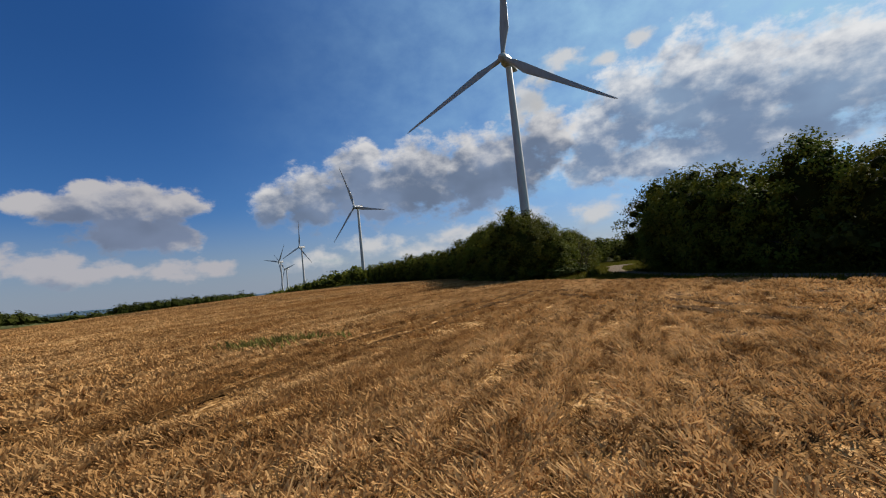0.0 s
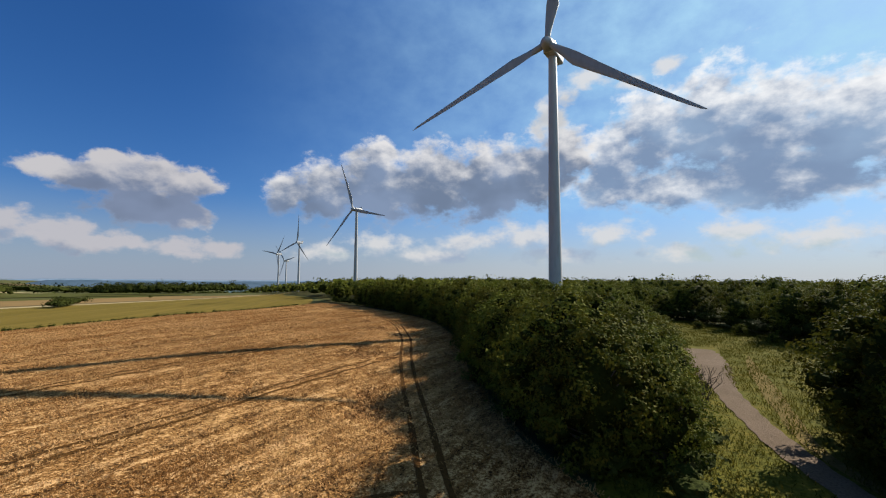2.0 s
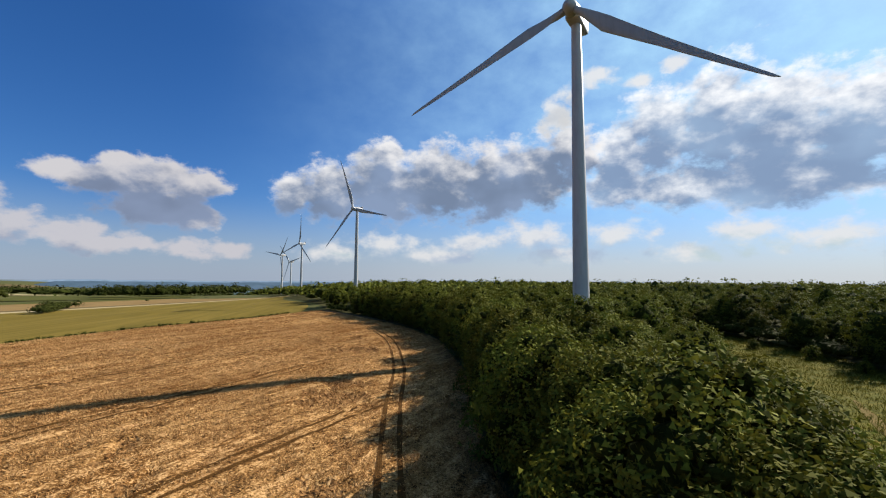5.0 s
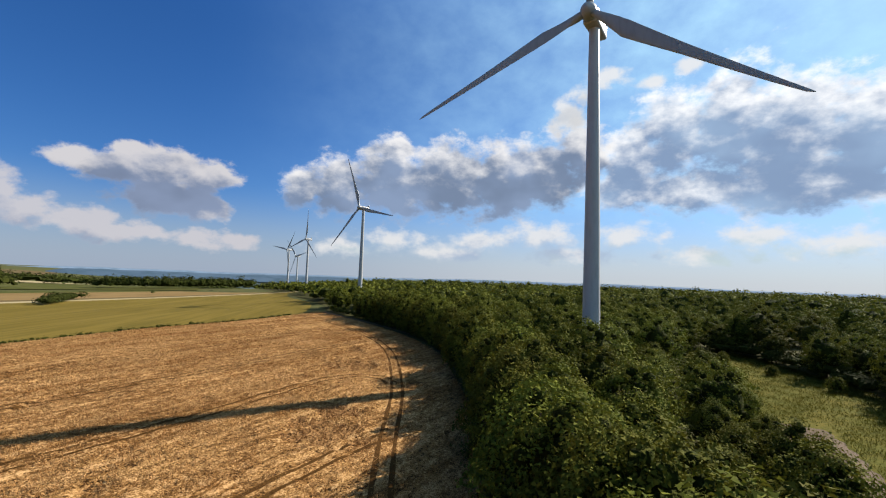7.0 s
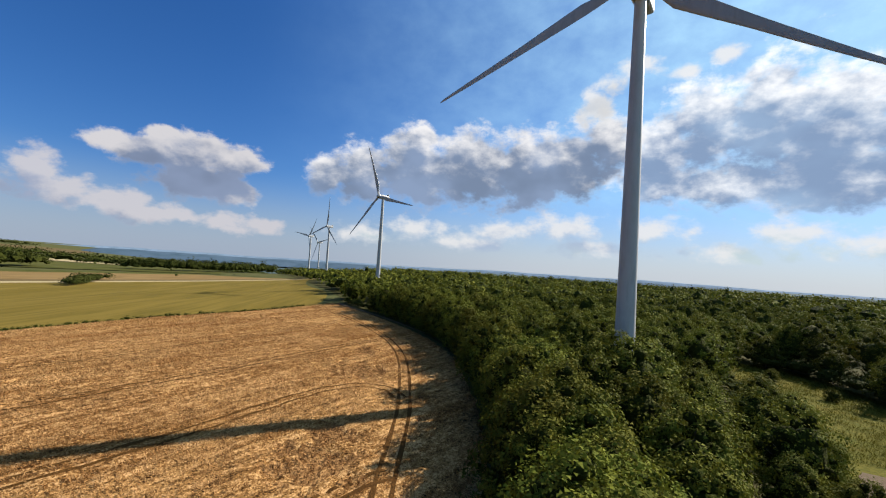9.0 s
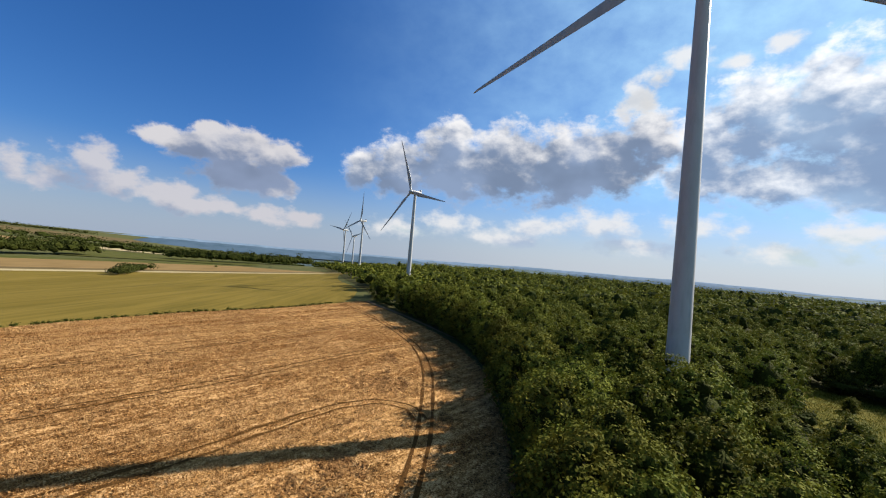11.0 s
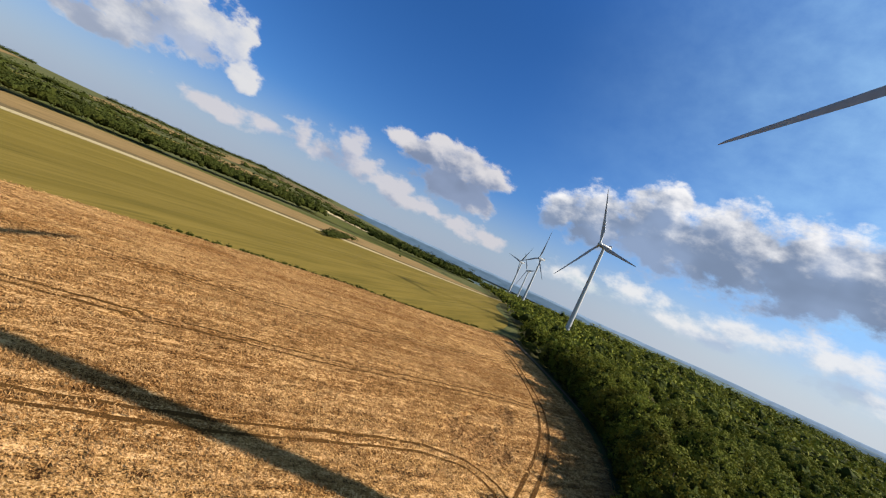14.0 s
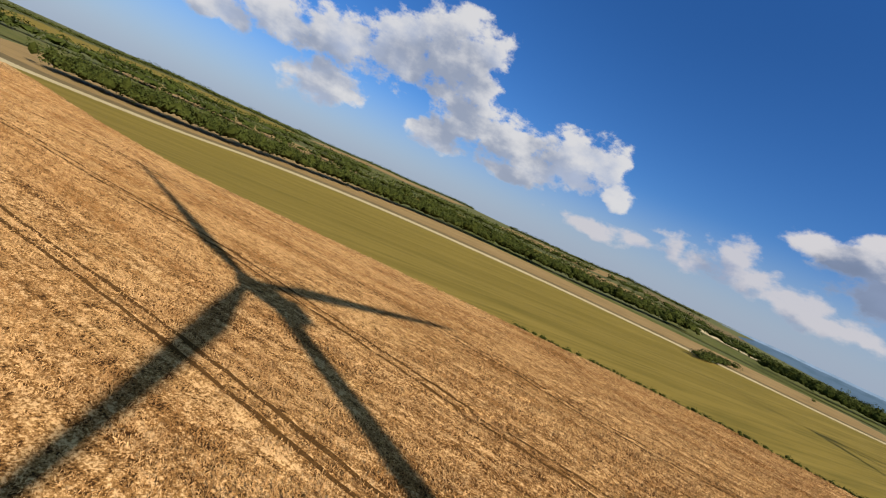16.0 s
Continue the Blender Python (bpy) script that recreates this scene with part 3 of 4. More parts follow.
def far_field(name, az0, az1, r0, r1, material, label, slant=0.0):
    """A field between two bearings and two distances."""
    s = np.linspace(0, 1, 14)
    sides = []
    for az in (az0, az1):
        r = r0 + (r1 - r0) * s
        a = np.radians(az + slant * s)
        sides.append(np.stack([r * np.sin(a), r * np.cos(a)], 1))
    ob = sheet(name, sides[0], sides[1], 20, 0.9, material)
    tagged(ob, label, "field", "fields of the valley", "structure")


far_field("meadow", -140, -96, 640, 820, M_MEADOW, "green meadow beyond the belt of trees")
far_field("meadow", -90, -62, 690, 900, M_MEADOW, "green meadow beyond the belt of trees")
far_field("ripe_field", -118, -92, 840, 1150, M_TAN, "tan grain field on the far slope", 4)
far_field("green_field", -84, -66, 940, 1300, M_GREEN, "green crop on the far slope", 3)
far_field("ripe_field", -64, -50, 900, 1500, M_TAN, "tan grain field on the far slope", 3)
far_field("meadow", -48, -30, 760, 1050, M_MEADOW, "green meadow along the far ridge")
far_field("straw_strip", -50, -38, 1150, 1400, M_PALE, "pale straw field on the far slope")
far_field("green_field", -100, -76, 1500, 2000, M_MEADOW, "green crop on the far hillside", 5)
far_field("ripe_field", -74, -58, 1700, 2500, M_TAN, "tan grain field on the far hillside", 2)
far_field("green_field", -130, -104, 1500, 2200, M_GREEN, "olive crop on the far hillside", 3)
far_field("ripe_field", -100, -80, 2250, 3000, M_TAN, "tan grain field under the skyline", 2)
far_field("stubble_field", -56, -45, 1900, 2600, M_BROWN, "brown stubble on the far hillside", 2)
far_field("meadow", -128, -104, 2500, 3100, M_MEADOW, "green pasture under the skyline", 2)


def far_hills(az0, az1, radius, crest, swell, foot, material, label):
    """A ridge at the edge of sight."""
    n = 160
    az = np.radians(np.linspace(az0, az1, n))
    top = crest + swell * (7 * np.sin(az * 7) + 4 * np.sin(az * 17 + 1) + 2 * np.sin(az * 41) + 1.2 * np.sin(az * 97))
    ends = np.minimum(1, np.minimum(np.arange(n), n - 1 - np.arange(n)) / 14)
    top = foot + (top - foot) * (0.25 + 0.75 * ends)
    rows = []
    for r, z in ((radius, np.full(n, foot)), (radius + 80, top * 0.6 + foot * 0.4), (radius + 170, top), (radius + 270, top + 2), (radius + 340, np.full(n, foot))):
        rows.append(np.stack([r * np.sin(az), r * np.cos(az), z], 1))
    v = np.concatenate(rows)
    idx = np.arange(len(v)).reshape(5, n)
    quads = np.stack([idx[:-1, :-1], idx[:-1, 1:], idx[1:, 1:], idx[1:, :-1]], -1).reshape(-1, 4)
    tagged(new("backdrop", mesh_of("backdrop", v, quads, material, True)), label, "hills", kind="structure")


far_hills(-62, 75, 4250, -4, 0.8, -70.0, M_BLUE, "low hills at the edge of sight, haze painted in blue")
far_hills(-46, -9, 2600, -4, 0.5, -40.0, M_NAVY, "wooded ridge beyond the valley, haze painted in navy")
far_hills(2, 70, 3000, -18, 0.7, -60.0, M_NAVY, "wooded ridge below the far hills, haze painted in navy")
# The lowland's blue-green also has the haze of distance in its colour.
M_PLAIN = surface("hazy_far_plain", [(0.060, 0.088, 0.092), (0.080, 0.108, 0.112), (0.048, 0.072, 0.080)], (0.003, 0.02), 1.0)
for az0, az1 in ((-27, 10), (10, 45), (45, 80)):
    far_field("plain", az0, az1, 1300, 4300, M_PLAIN, "lowland far beyond the ridge, haze painted in blue-green")

# ---- clearing, track and woodland floor ----
WOOD_WEST = [(28, -120), (28, 0), (29, 30), (24, 48), (9.5, 52), (5.5, 61), (2.6, 86), (2.2, 104), (1.6, 122), (-1.6, 151), (-5.8, 170), (-15.5, 196), (-30.5, 222), (-45.5, 243), (-58.5, 258), (-71, 276), (-92, 325), (-145, 425), (-212, 560), (-300, 720), (-440, 960), (-560, 1250)]
rows_y = np.concatenate([np.arange(-120, 320, 6.0), np.arange(320, 1250, 25.0)])
wood_floor = sheet("woodland_floor", by_y(WOOD_WEST, rows_y), np.stack([np.full(len(rows_y), 760.0), rows_y], 1), 60, 0.10, M_FLOOR)
tagged(wood_floor, "dark leaf-strewn floor of the wood", "woodland floor", kind="structure")
CLEAR_WEST = [(16.5, -120), (17, -40), (16.5, 5), (15.5, 14), (13.5, 25), (11.5, 40), (8.5, 49), (14, 57), (23, 70), (32, 92), (39, 112), (50, 137), (64, 170), (74, 190)]
CLEAR_EAST = [(29, -120), (28, -40), (28, 0), (31, 22), (34, 38), (42, 58), (52, 72), (64, 82), (76, 90), (85, 107), (87, 130), (91, 150), (91, 180), (88, 190)]
clearing = sheet("clearing_grass", resample(CLEAR_WEST, 160), resample(CLEAR_EAST, 160), 26, 0.16, M_GRASS)
tagged(clearing, "rough green grass of the clearing beside the wood", "grass", kind="structure")


def ribbon(name, points, wide, lift, material, label, category, across=4):
    line = smooth_line(points, 0.8)
    side = normals_of(line)
    w = np.interp(np.linspace(0, 1, len(line)), np.linspace(0, 1, len(wide)), wide)[:, None] / 2
    w = w * (1 + 0.07 * np.sin(np.arange(len(line)) * 1.3) + 0.05 * np.sin(np.arange(len(line)) * 0.37))[:, None]
    ob = sheet(name, line - side * w, line + side * w, across, lift, material)
    return tagged(ob, label, category, kind="structure")


ROAD = [(23.8, -110), (23.5, -40), (23.4, 5), (23.8, 24), (25.3, 38), (28.2, 54), (32.5, 67), (37.5, 79), (44, 93), (50, 106), (55, 115)]
ribbon("gravel_road", ROAD, [2.8] * 16 + [3.4, 6.5, 8.5, 6.0], 0.24, M_GRAVEL, "pale gravel farm road curving into the clearing", "road", 6)
ribbon("dry_verge", [(27, 33), (31, 55), (37.5, 68), (45, 81), (53, 95), (60, 106)], [0.3, 1.0, 1.8, 2.4, 2.0, 0.4], 0.20, M_VERGE, "dry trodden verge beside the gravel road", "verge")
ribbon("forest_track", [(-18, 202), (-32.5, 222), (-48.5, 242.5), (-60, 256), (-73, 273)], [0.6, 1.4, 1.7, 2.0], 0.3, M_GRAVEL, "narrow stony track between wheat and wood", "track")


def scatter_grass():
    rng = np.random.default_rng(77)
    n = 170000
    x, y = rng.uniform(10, 92, n), rng.uniform(-15, 190, n)
    poly = [tuple(p) for p in resample(CLEAR_WEST, 60)] + [tuple(p) for p in resample(CLEAR_EAST, 60)[::-1]]
    keep = inside(poly, x, y) & (near_line(smooth_line(ROAD, 0.8), x, y, 8.0) > 1.7 + 2.4 * sstep(88, 102, y))
    keep &= rng.uniform(0, 1, n) < 0.35 + 0.65 * (np.sin(x * 0.6) * np.sin(y * 0.5 + x * 0.2) > -0.3)
    x, y = x[keep], y[keep]
    ob = tufts("grass_tufts", x, y, 0.5, 0.09, M_BLADE, 0.12, 0.5, 78)
    tagged(ob, "long rough grass tufts in the clearing", "grass", kind="stuff")


scatter_grass()

# ---- trees ----
def icosphere(levels):
    bm = bmesh.new()
    bmesh.ops.create_icosphere(bm, subdivisions=levels, radius=1.0)
    v = np.array([p.co[:] for p in bm.verts])
    f = np.array([[p.index for p in q.verts] for q in bm.faces])
    bm.free()
    return v, f


ICO1, ICO2 = icosphere(1), icosphere(2)


def tree_meshes(seed, height, spread, low, clumps=56, sprays=9, each=8, leaf=(0.12, 0.25)):
    """Trunk with limbs, a crown of billowing leaf clumps, and cores with the inner shade painted dark: three meshes."""
    rng = np.random.default_rng(seed)
    bm = bmesh.new()

    def limb(a, b, ra, rb):
        a, b = Vector(a), Vector(b)
        m = Matrix.Translation((a + b) / 2) @ (b - a).to_track_quat("Z", "Y").to_matrix().to_4x4()
        bmesh.ops.create_cone(bm, segments=7, radius1=ra, radius2=rb, depth=(b - a).length, matrix=m, cap_ends=False)

    limb((0, 0, -0.3), (0.1, 0.05, height * 0.35), 0.26, 0.19)
    limb((0.1, 0.05, height * 0.35), (0, 0.1, height * 0.8), 0.19, 0.05)
    mid, half = low + (height - low) * 0.42, (height - low) * 0.50
    swing = rng.uniform(0, 6.28, 3)
    inner_v, inner_f, leaves = [], [], []
    count = 0

    def core(centre, size, ball=ICO1):
        nonlocal count
        v, f = ball
        inner_v.append(v * size * (1 + rng.uniform(-0.22, 0.22, (len(v), 1))) + centre)
        inner_f.append(f + count)
        count += len(v)

    core((0, 0, mid), (spread * 0.55, spread * 0.55, half * 0.66), ICO2)
    for k in range(clumps):
        a = k * 2.39996 + rng.uniform(-0.35, 0.35)
        u = -0.92 + 1.9 * (k + 0.5) / clumps
        wide = spread * max(0.0, 1 - u * u) ** (0.58 if u > 0 else 0.40)
        wide *= 1 + 0.16 * math.sin(2 * a + swing[0]) + 0.12 * math.sin(3 * a + swing[1] + 3 * u)
        rc = spread * rng.uniform(0.17, 0.31)
        reach = max(0.0, wide - rc * 0.55) * rng.uniform(0.82, 1.08)
        z = mid + u * half + half * 0.10 * math.sin(2 * a + swing[2]) - rc * 0.3 * u
        c = np.array([reach * math.cos(a), reach * math.sin(a), z])
        out = np.array([math.cos(a) * wide / spread, math.sin(a) * wide / spread, u * 0.9 + 0.25])
        out /= np.linalg.norm(out)
        if k % 2:
            core(c * (0.9, 0.9, 0.97), (rc * 0.6, rc * 0.6, rc * 0.5))
        if k % 4 == 1 and u < 0.6:
            limb((0, 0, z * 0.55), c * (0.85, 0.85, 0.97), 0.09, 0.03)
        d = rng.normal(0, 1, (sprays, 3)) + out * 0.9
        d /= np.linalg.norm(d, axis=1, keepdims=True)
        centre = c + d * rc * (1, 1, 0.82) * rng.uniform(0.62, 1.12, (sprays, 1))
        n = sprays * each
        p = np.repeat(centre, each, 0) + rng.normal(0, 1, (n, 3)) * rc * (0.30, 0.30, 0.20)
        face = np.repeat(d, each, 0) + rng.normal(0, 0.42, (n, 3)) + (0, 0, 0.35)
        face /= np.linalg.norm(face, axis=1, keepdims=True)
        side = np.cross(face, rng.normal(0, 1, (n, 3)))
        side /= np.linalg.norm(side, axis=1, keepdims=True)
        up = np.cross(face, side)
        s = rng.uniform(*leaf, (n, 1))
        leaves.append(np.stack([p - side * s, p + side * s * 0.8 - up * s * 0.5, p + up * s], 1))
    trunk = bm_mesh("trunk", bm, M_BARK, True)
    tris = np.concatenate(leaves)
    crown = mesh_of("crown", tris.reshape(-1, 3), np.arange(len(tris) * 3).reshape(-1, 3), M_LEAF)
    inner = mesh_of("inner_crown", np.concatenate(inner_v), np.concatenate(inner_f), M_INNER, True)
    return trunk, crown, inner


KINDS = [tree_meshes(101 + k, h, s, low) for k, (h, s, low) in enumerate([(11.0, 4.4, 0.9), (12.3, 4.7, 1.6), (9.6, 4.3, 0.5), (13.0, 5.0, 2.0), (11.6, 4.0, 0.9), (7.0, 3.4, 0.2)])]
KINDS += [tree_meshes(131 + k, h, s, low, 84, 11, 9, (0.095, 0.205)) for k, (h, s, low) in enumerate([(11.0, 4.2, 0.5), (12.0, 4.4, 0.8), (10.2, 4.0, 0.4)])]


def tree(x, y, kind, size, turn, label, group):
    top = new("tree")
    top.matrix_basis = Matrix.LocRotScale((x, y, gz(x, y)), Euler((0, 0, turn)), (size, size, size))
    for name, me in zip(("trunk", "crown", "inner_crown"), KINDS[kind]):
        part(name, me, top)
    return tagged(top, label, "tree", group)


WOOD_EDGE = [(16, 45), (10, 49), (5.5, 61), (2.6, 86), (2.2, 104), (1.6, 122), (-1.6, 151), (-5.8, 170), (-15.5, 196), (-30.5, 222), (-45.5, 243), (-58.5, 258), (-71, 276), (-92, 325), (-145, 425), (-212, 560), (-300, 720), (-440, 960), (-640, 1400)]
CLEARING = [(22, 36), (23.5, 49), (25, 58), (28.5, 73), (36, 96), (42, 112), (53, 137), (67, 170), (77, 188), (88, 182), (88, 150), (85, 130), (84, 108), (76, 92), (62, 82), (48, 70), (37.5, 57), (29, 38), (26.5, 22), (25, 0), (25, -40), (27, -120), (17, -120), (17, 0), (18, 30)]
WOOD = [(19, 45)] + WOOD_EDGE[1:] + [(700, 1400), (700, -120), (17, -120)]


def in_wood(x, y):
    return inside(WOOD, x, y) & ~inside(CLEARING, x, y) & ~((x < 20) & (y < 44)) & (np.hypot(x - 32.4, y - 151.2) > 4.5) & (np.hypot(x + 77.8, y - 379.4) > 4)


def plant():
    rng = np.random.default_rng(3)
    spots = []
    # jittered grid
    step = 8.4
    gx, gy = np.meshgrid(np.arange(-100, 175, step), np.arange(-30, 300, step))
    x = (gx + np.where((np.round(gy / step) % 2) > 0, step / 2, 0) + rng.uniform(-2.3, 2.3, gx.shape)).ravel()
    y = (gy + rng.uniform(-2.3, 2.3, gy.shape)).ravel()
    margin = 2.2
    keep = in_wood(x, y)
    for dx, dy in ((-margin, 0), (margin, 0), (0, margin), (0, -margin)):
        keep &= in_wood(x + dx, y + dy)
    keep &= ~((y > 40) & (y < 86) & (x > 14.5 + 0.27 * (y - 50)) & (x < 34))
    x, y = x[keep], y[keep]
    edge = smooth_line(WOOD_EDGE, 2.0)
    clear = smooth_line(CLEARING, 2.0)
    d = np.minimum(near_line(edge, x, y, 60), near_line(clear, x, y, 60) * 1.25 + 4)
    lane = near_line(clear, x, y, 60)
    score = d + np.maximum(0, np.hypot(x, y - 60) - 60) * 0.28
    order = np.argsort(score)
    near, rest = order[:185], order[185:]
    rest = rest[rng.uniform(0, 1, len(rest)) < 0.72]
    for i in near:
        rim = d[i] < 7
        kind = int(rng.choice([0, 2, 4, 1] if rim else [0, 1, 3, 4]))
        size = rng.uniform(0.74, 1.2) * (1.05 if x[i] > 24 and y[i] < 80 else 1.1 if y[i] > 66 else 0.98)
        if y[i] < 150 and x[i] < 66:
            size *= 0.76 + 0.24 * float(sstep(2, 13, lane[i]))
        if 14 < x[i] < 64 and 131 < y[i] < 152:
            size *= 0.72
        if 12 < x[i] < 30 and 112 < y[i] < 131:
            size *= 1.15
        if y[i] < 104 and x[i] < 44:
            kind = 6 + int(rng.integers(3))
        label = "broadleaf tree with leaves low down at the wood's edge" if rim else "tall broadleaf tree standing inside the wood"
        tree(x[i], y[i], kind, size, rng.uniform(0, 6.28), label, "trees of the wood")
    return x[rest], y[rest]


def canopy(name, x, y, radius, height, leaf_count, seed, label, category="wood", material=None, leaf_size=(0.06, 0.13), clumps=9):
    """Many crowns as one mesh: a ragged core each, painted dark for inner shade, and leaves round billowing clumps."""
    rng = np.random.default_rng(seed)
    n = len(x)
    r, h = radius * rng.uniform(0.65, 1.4, n), height * rng.uniform(0.66, 1.18, n) * np.where(rng.uniform(0, 1, n) < 0.10, 1.28, 1.0)
    z = ground_z(x, y)
    core_v, core_f = ICO2 if clumps > 20 else ICO1
    k = len(core_v)
    size = np.stack([r, r, h * 0.42], 1)
    mid = np.stack([x, y, z + h * 0.58], 1)
    v = core_v[None] * size[:, None] * rng.uniform(0.40, 0.74, (n, k, 1)) + mid[:, None]
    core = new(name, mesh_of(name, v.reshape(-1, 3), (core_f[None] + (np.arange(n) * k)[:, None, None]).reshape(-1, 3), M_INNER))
    each = max(3, leaf_count // clumps)
    out = rng.normal(0, 1, (n, clumps, 3))
    out[..., 2] = np.abs(out[..., 2]) * 1.1 - 0.2
    out /= np.linalg.norm(out, axis=2, keepdims=True)
    centre = mid[:, None] + out * size[:, None] * rng.uniform(0.66, 0.86, (n, clumps, 1))
    rc = r[:, None] * rng.uniform(0.26, 0.46, (n, clumps)) * (9 / clumps) ** 0.35
    d = rng.normal(0, 1, (n, clumps, each, 3)) + out[:, :, None] * 1.1
    d /= np.linalg.norm(d, axis=3, keepdims=True)
    p = centre[:, :, None] + d * rc[..., None, None] * (1, 1, 0.8) * rng.uniform(0.75, 1.12, (n, clumps, each, 1))
    face = d + rng.normal(0, 0.36, d.shape) + (0, 0, 0.3)
    face /= np.linalg.norm(face, axis=3, keepdims=True)
    side = np.cross(face, rng.normal(0, 1, d.shape))
    side /= np.linalg.norm(side, axis=3, keepdims=True)
    up = np.cross(face, side)
    s = r[:, None, None, None] * rng.uniform(*leaf_size, (n, clumps, each, 1))
    q = np.stack([p - side * s, p + side * s * 0.8 - up * s * 0.5, p + up * s], 3).reshape(-1, 3)
    tagged(core, label, category, kind="stuff")
    leaves = new(name + "_leaves", mesh_of(name + "_leaves", q, np.arange(len(q)).reshape(-1, 3), material or M_FARLEAF))
    leaves.parent = core
    return core


REST = plant()
for k, (tx, ty) in enumerate(resample([(9.5, 54), (8.2, 61), (5.8, 86), (5.4, 104), (4.8, 122), (1.6, 151), (-2.6, 170), (-12, 196), (-27, 222), (-42, 243)], 38)):
    tree(tx + 0.6 + 0.9 * math.sin(k * 2.3), ty, (0, 1, 4, 0, 2)[k % 5] if ty > 104 else 6 + k % 3, 1.15 + 0.19 * math.sin(k * 1.7) + 0.08 * math.sin(k * 4.1), k * 2.2, "leafy broadleaf tree at the edge of the wheat", "trees of the wood")
for k, (tx, ty) in enumerate(resample([(13.5, 56), (11.5, 64), (10.2, 86), (9.6, 104), (9, 122)], 15)):
    tree(tx + 0.9 * math.sin(k * 1.9), ty, 6 + k % 3, 1.12 + 0.16 * math.sin(k * 2.6), k * 1.3, "tall leafy tree behind the edge of the wood", "trees of the wood")
ROADSIDE = [(37, 58, 0, 1.2), (33.5, 52, 2, 1.38), (31.5, 46, 0, 1.3), (30.5, 40, 4, 1.42), (29.6, 34, 1, 1.25), (29.2, 27.5, 0, 1.36), (28.6, 21, 1, 1.1), (28.2, 14, 0, 1.12), (27.8, 7, 4, 0.98), (27.6, 0, 4, 1.05), (27.8, -8, 1, 0.92), (28, -16, 0, 1.0)]
for k, (tx, ty, kind, size) in enumerate(ROADSIDE):
    tree(tx + 2.2, ty, 6 + k % 3, size, k * 1.7, "broadleaf tree overhanging the gravel road", "trees of the wood")
for k, (tx, ty, size) in enumerate([(15.5, 53, 0.78), (18.6, 61, 0.92), (23.4, 69.5, 1.0), (27.5, 77, 0.98), (32, 86, 0.82), (36.5, 96.5, 0.72), (41, 108, 0.75), (47.5, 122, 0.75)]):
    tree(tx, ty, 6 + k % 3, size, k * 1.9, "rounded broadleaf tree between wood and clearing", "trees of the wood")
SHRUBS = [(64, 92, 0.4), (71, 100, 0.36), (78, 112, 0.45), (80, 125, 0.4), (82, 140, 0.5), (79, 155, 0.42), (76, 170, 0.5), (53, 73, 0.5), (19.5, 44, 0.26), (17.5, 40, 0.22), (44, 68, 0.42)]
for k, (tx, ty, size) in enumerate(SHRUBS):
    shrub = tree(tx, ty, 5, size, k * 2.1, "low leafy shrub in the rough grass", "shrubs of the clearing")
    shrub.name = "shrub"
    tagged(shrub, category="shrub")
canopy("woodland", REST[0], REST[1], 4.4, 12.0, 1080, 31, "dense broadleaf woodland seen over its crowns", leaf_size=(0.042, 0.08), clumps=36)


def far_wood():
    rng = np.random.default_rng(17)
    x, y = [], []
    for lo, hi, n in ((170, 420, 2600), (420, 900, 4200), (900, 1350, 2600)):
        a, r = rng.uniform(-0.62, 1.75, n), np.sqrt(rng.uniform(lo**2, hi**2, n))
        x.append(r * np.sin(a))
        y.append(r * np.cos(a))
    x, y = np.concatenate(x), np.concatenate(y)
    keep = in_wood(x, y) & ~((x > -100) & (x < 175) & (y > -30) & (y < 300))
    x, y = x[keep], y[keep]
    canopy("far_woodland", x, y, 6.2, 11.5, 40, 33, "broadleaf woodland running on along the ridge", leaf_size=(0.09, 0.19))


far_wood()


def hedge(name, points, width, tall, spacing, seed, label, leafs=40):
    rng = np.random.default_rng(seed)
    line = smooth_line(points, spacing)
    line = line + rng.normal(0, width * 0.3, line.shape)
    # M_HEDGE carries self-shading of the leaves in its colour.
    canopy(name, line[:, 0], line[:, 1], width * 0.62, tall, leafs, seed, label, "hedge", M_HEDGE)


hedge("undergrowth", [(11.5, 50.5), (7.2, 61), (4.4, 86), (4.0, 104), (3.4, 122), (0.2, 151), (-4, 170), (-13.5, 196), (-28.5, 222), (-43.5, 243), (-56.5, 258), (-69, 276)], 3.2, 3.4, 1.3, 46, "low leafy bushes closing the foot of the wood", 70)
hedge("undergrowth", [(15, 47), (20, 57), (26.5, 73), (34, 97), (40, 113), (51, 138), (65, 171)], 2.6, 2.6, 1.4, 47, "low leafy bushes between wood and clearing", 70)
hedge("undergrowth", [(30, -40), (30, 0), (30.5, 20), (32.5, 38), (40, 57), (51, 70), (64, 82), (78, 92), (87, 109), (88, 130), (90, 150), (90, 178), (82, 190)], 4.5, 4.6, 1.4, 48, "low leafy bushes under the trees by the road", 70)
hedge("field_hedge", [(-132, 133), (-125, 155), (-113, 189), (-97, 219), (-83, 252)], 1.7, 1.5, 1.1, 41, "low ragged hedge between wheat and green crop")
for k, off in enumerate((0, -9, -18)):
    hedge("tree_belt", [(-372 + off, -188), (-390 + off, -92), (-465 + off, -12), (-535 + off, 70), (-590 + off, 180), (-577 + off, 330), (-566 + off, 470), (-560 + off, 560)], 13, 17.5, 3.2, 142 + k, "long dark belt of trees across the valley", 120)
    hedge("tree_belt", [(-500 + off, 640), (-440 + off, 680), (-410 + off, 770), (-400 + off, 860)], 13, 17, 3.4, 152 + k, "dark belt of trees beyond the fields", 100)
hedge("bush_row", [(-312, 356), (-333, 392), (-356, 432)], 8, 6.5, 2.6, 44, "clump of dark bushes in a field", 160)
hedge("bush_row", [(-362, 541), (-365, 545)], 3, 4, 2.0, 45, "small lone bush in a field", 60)


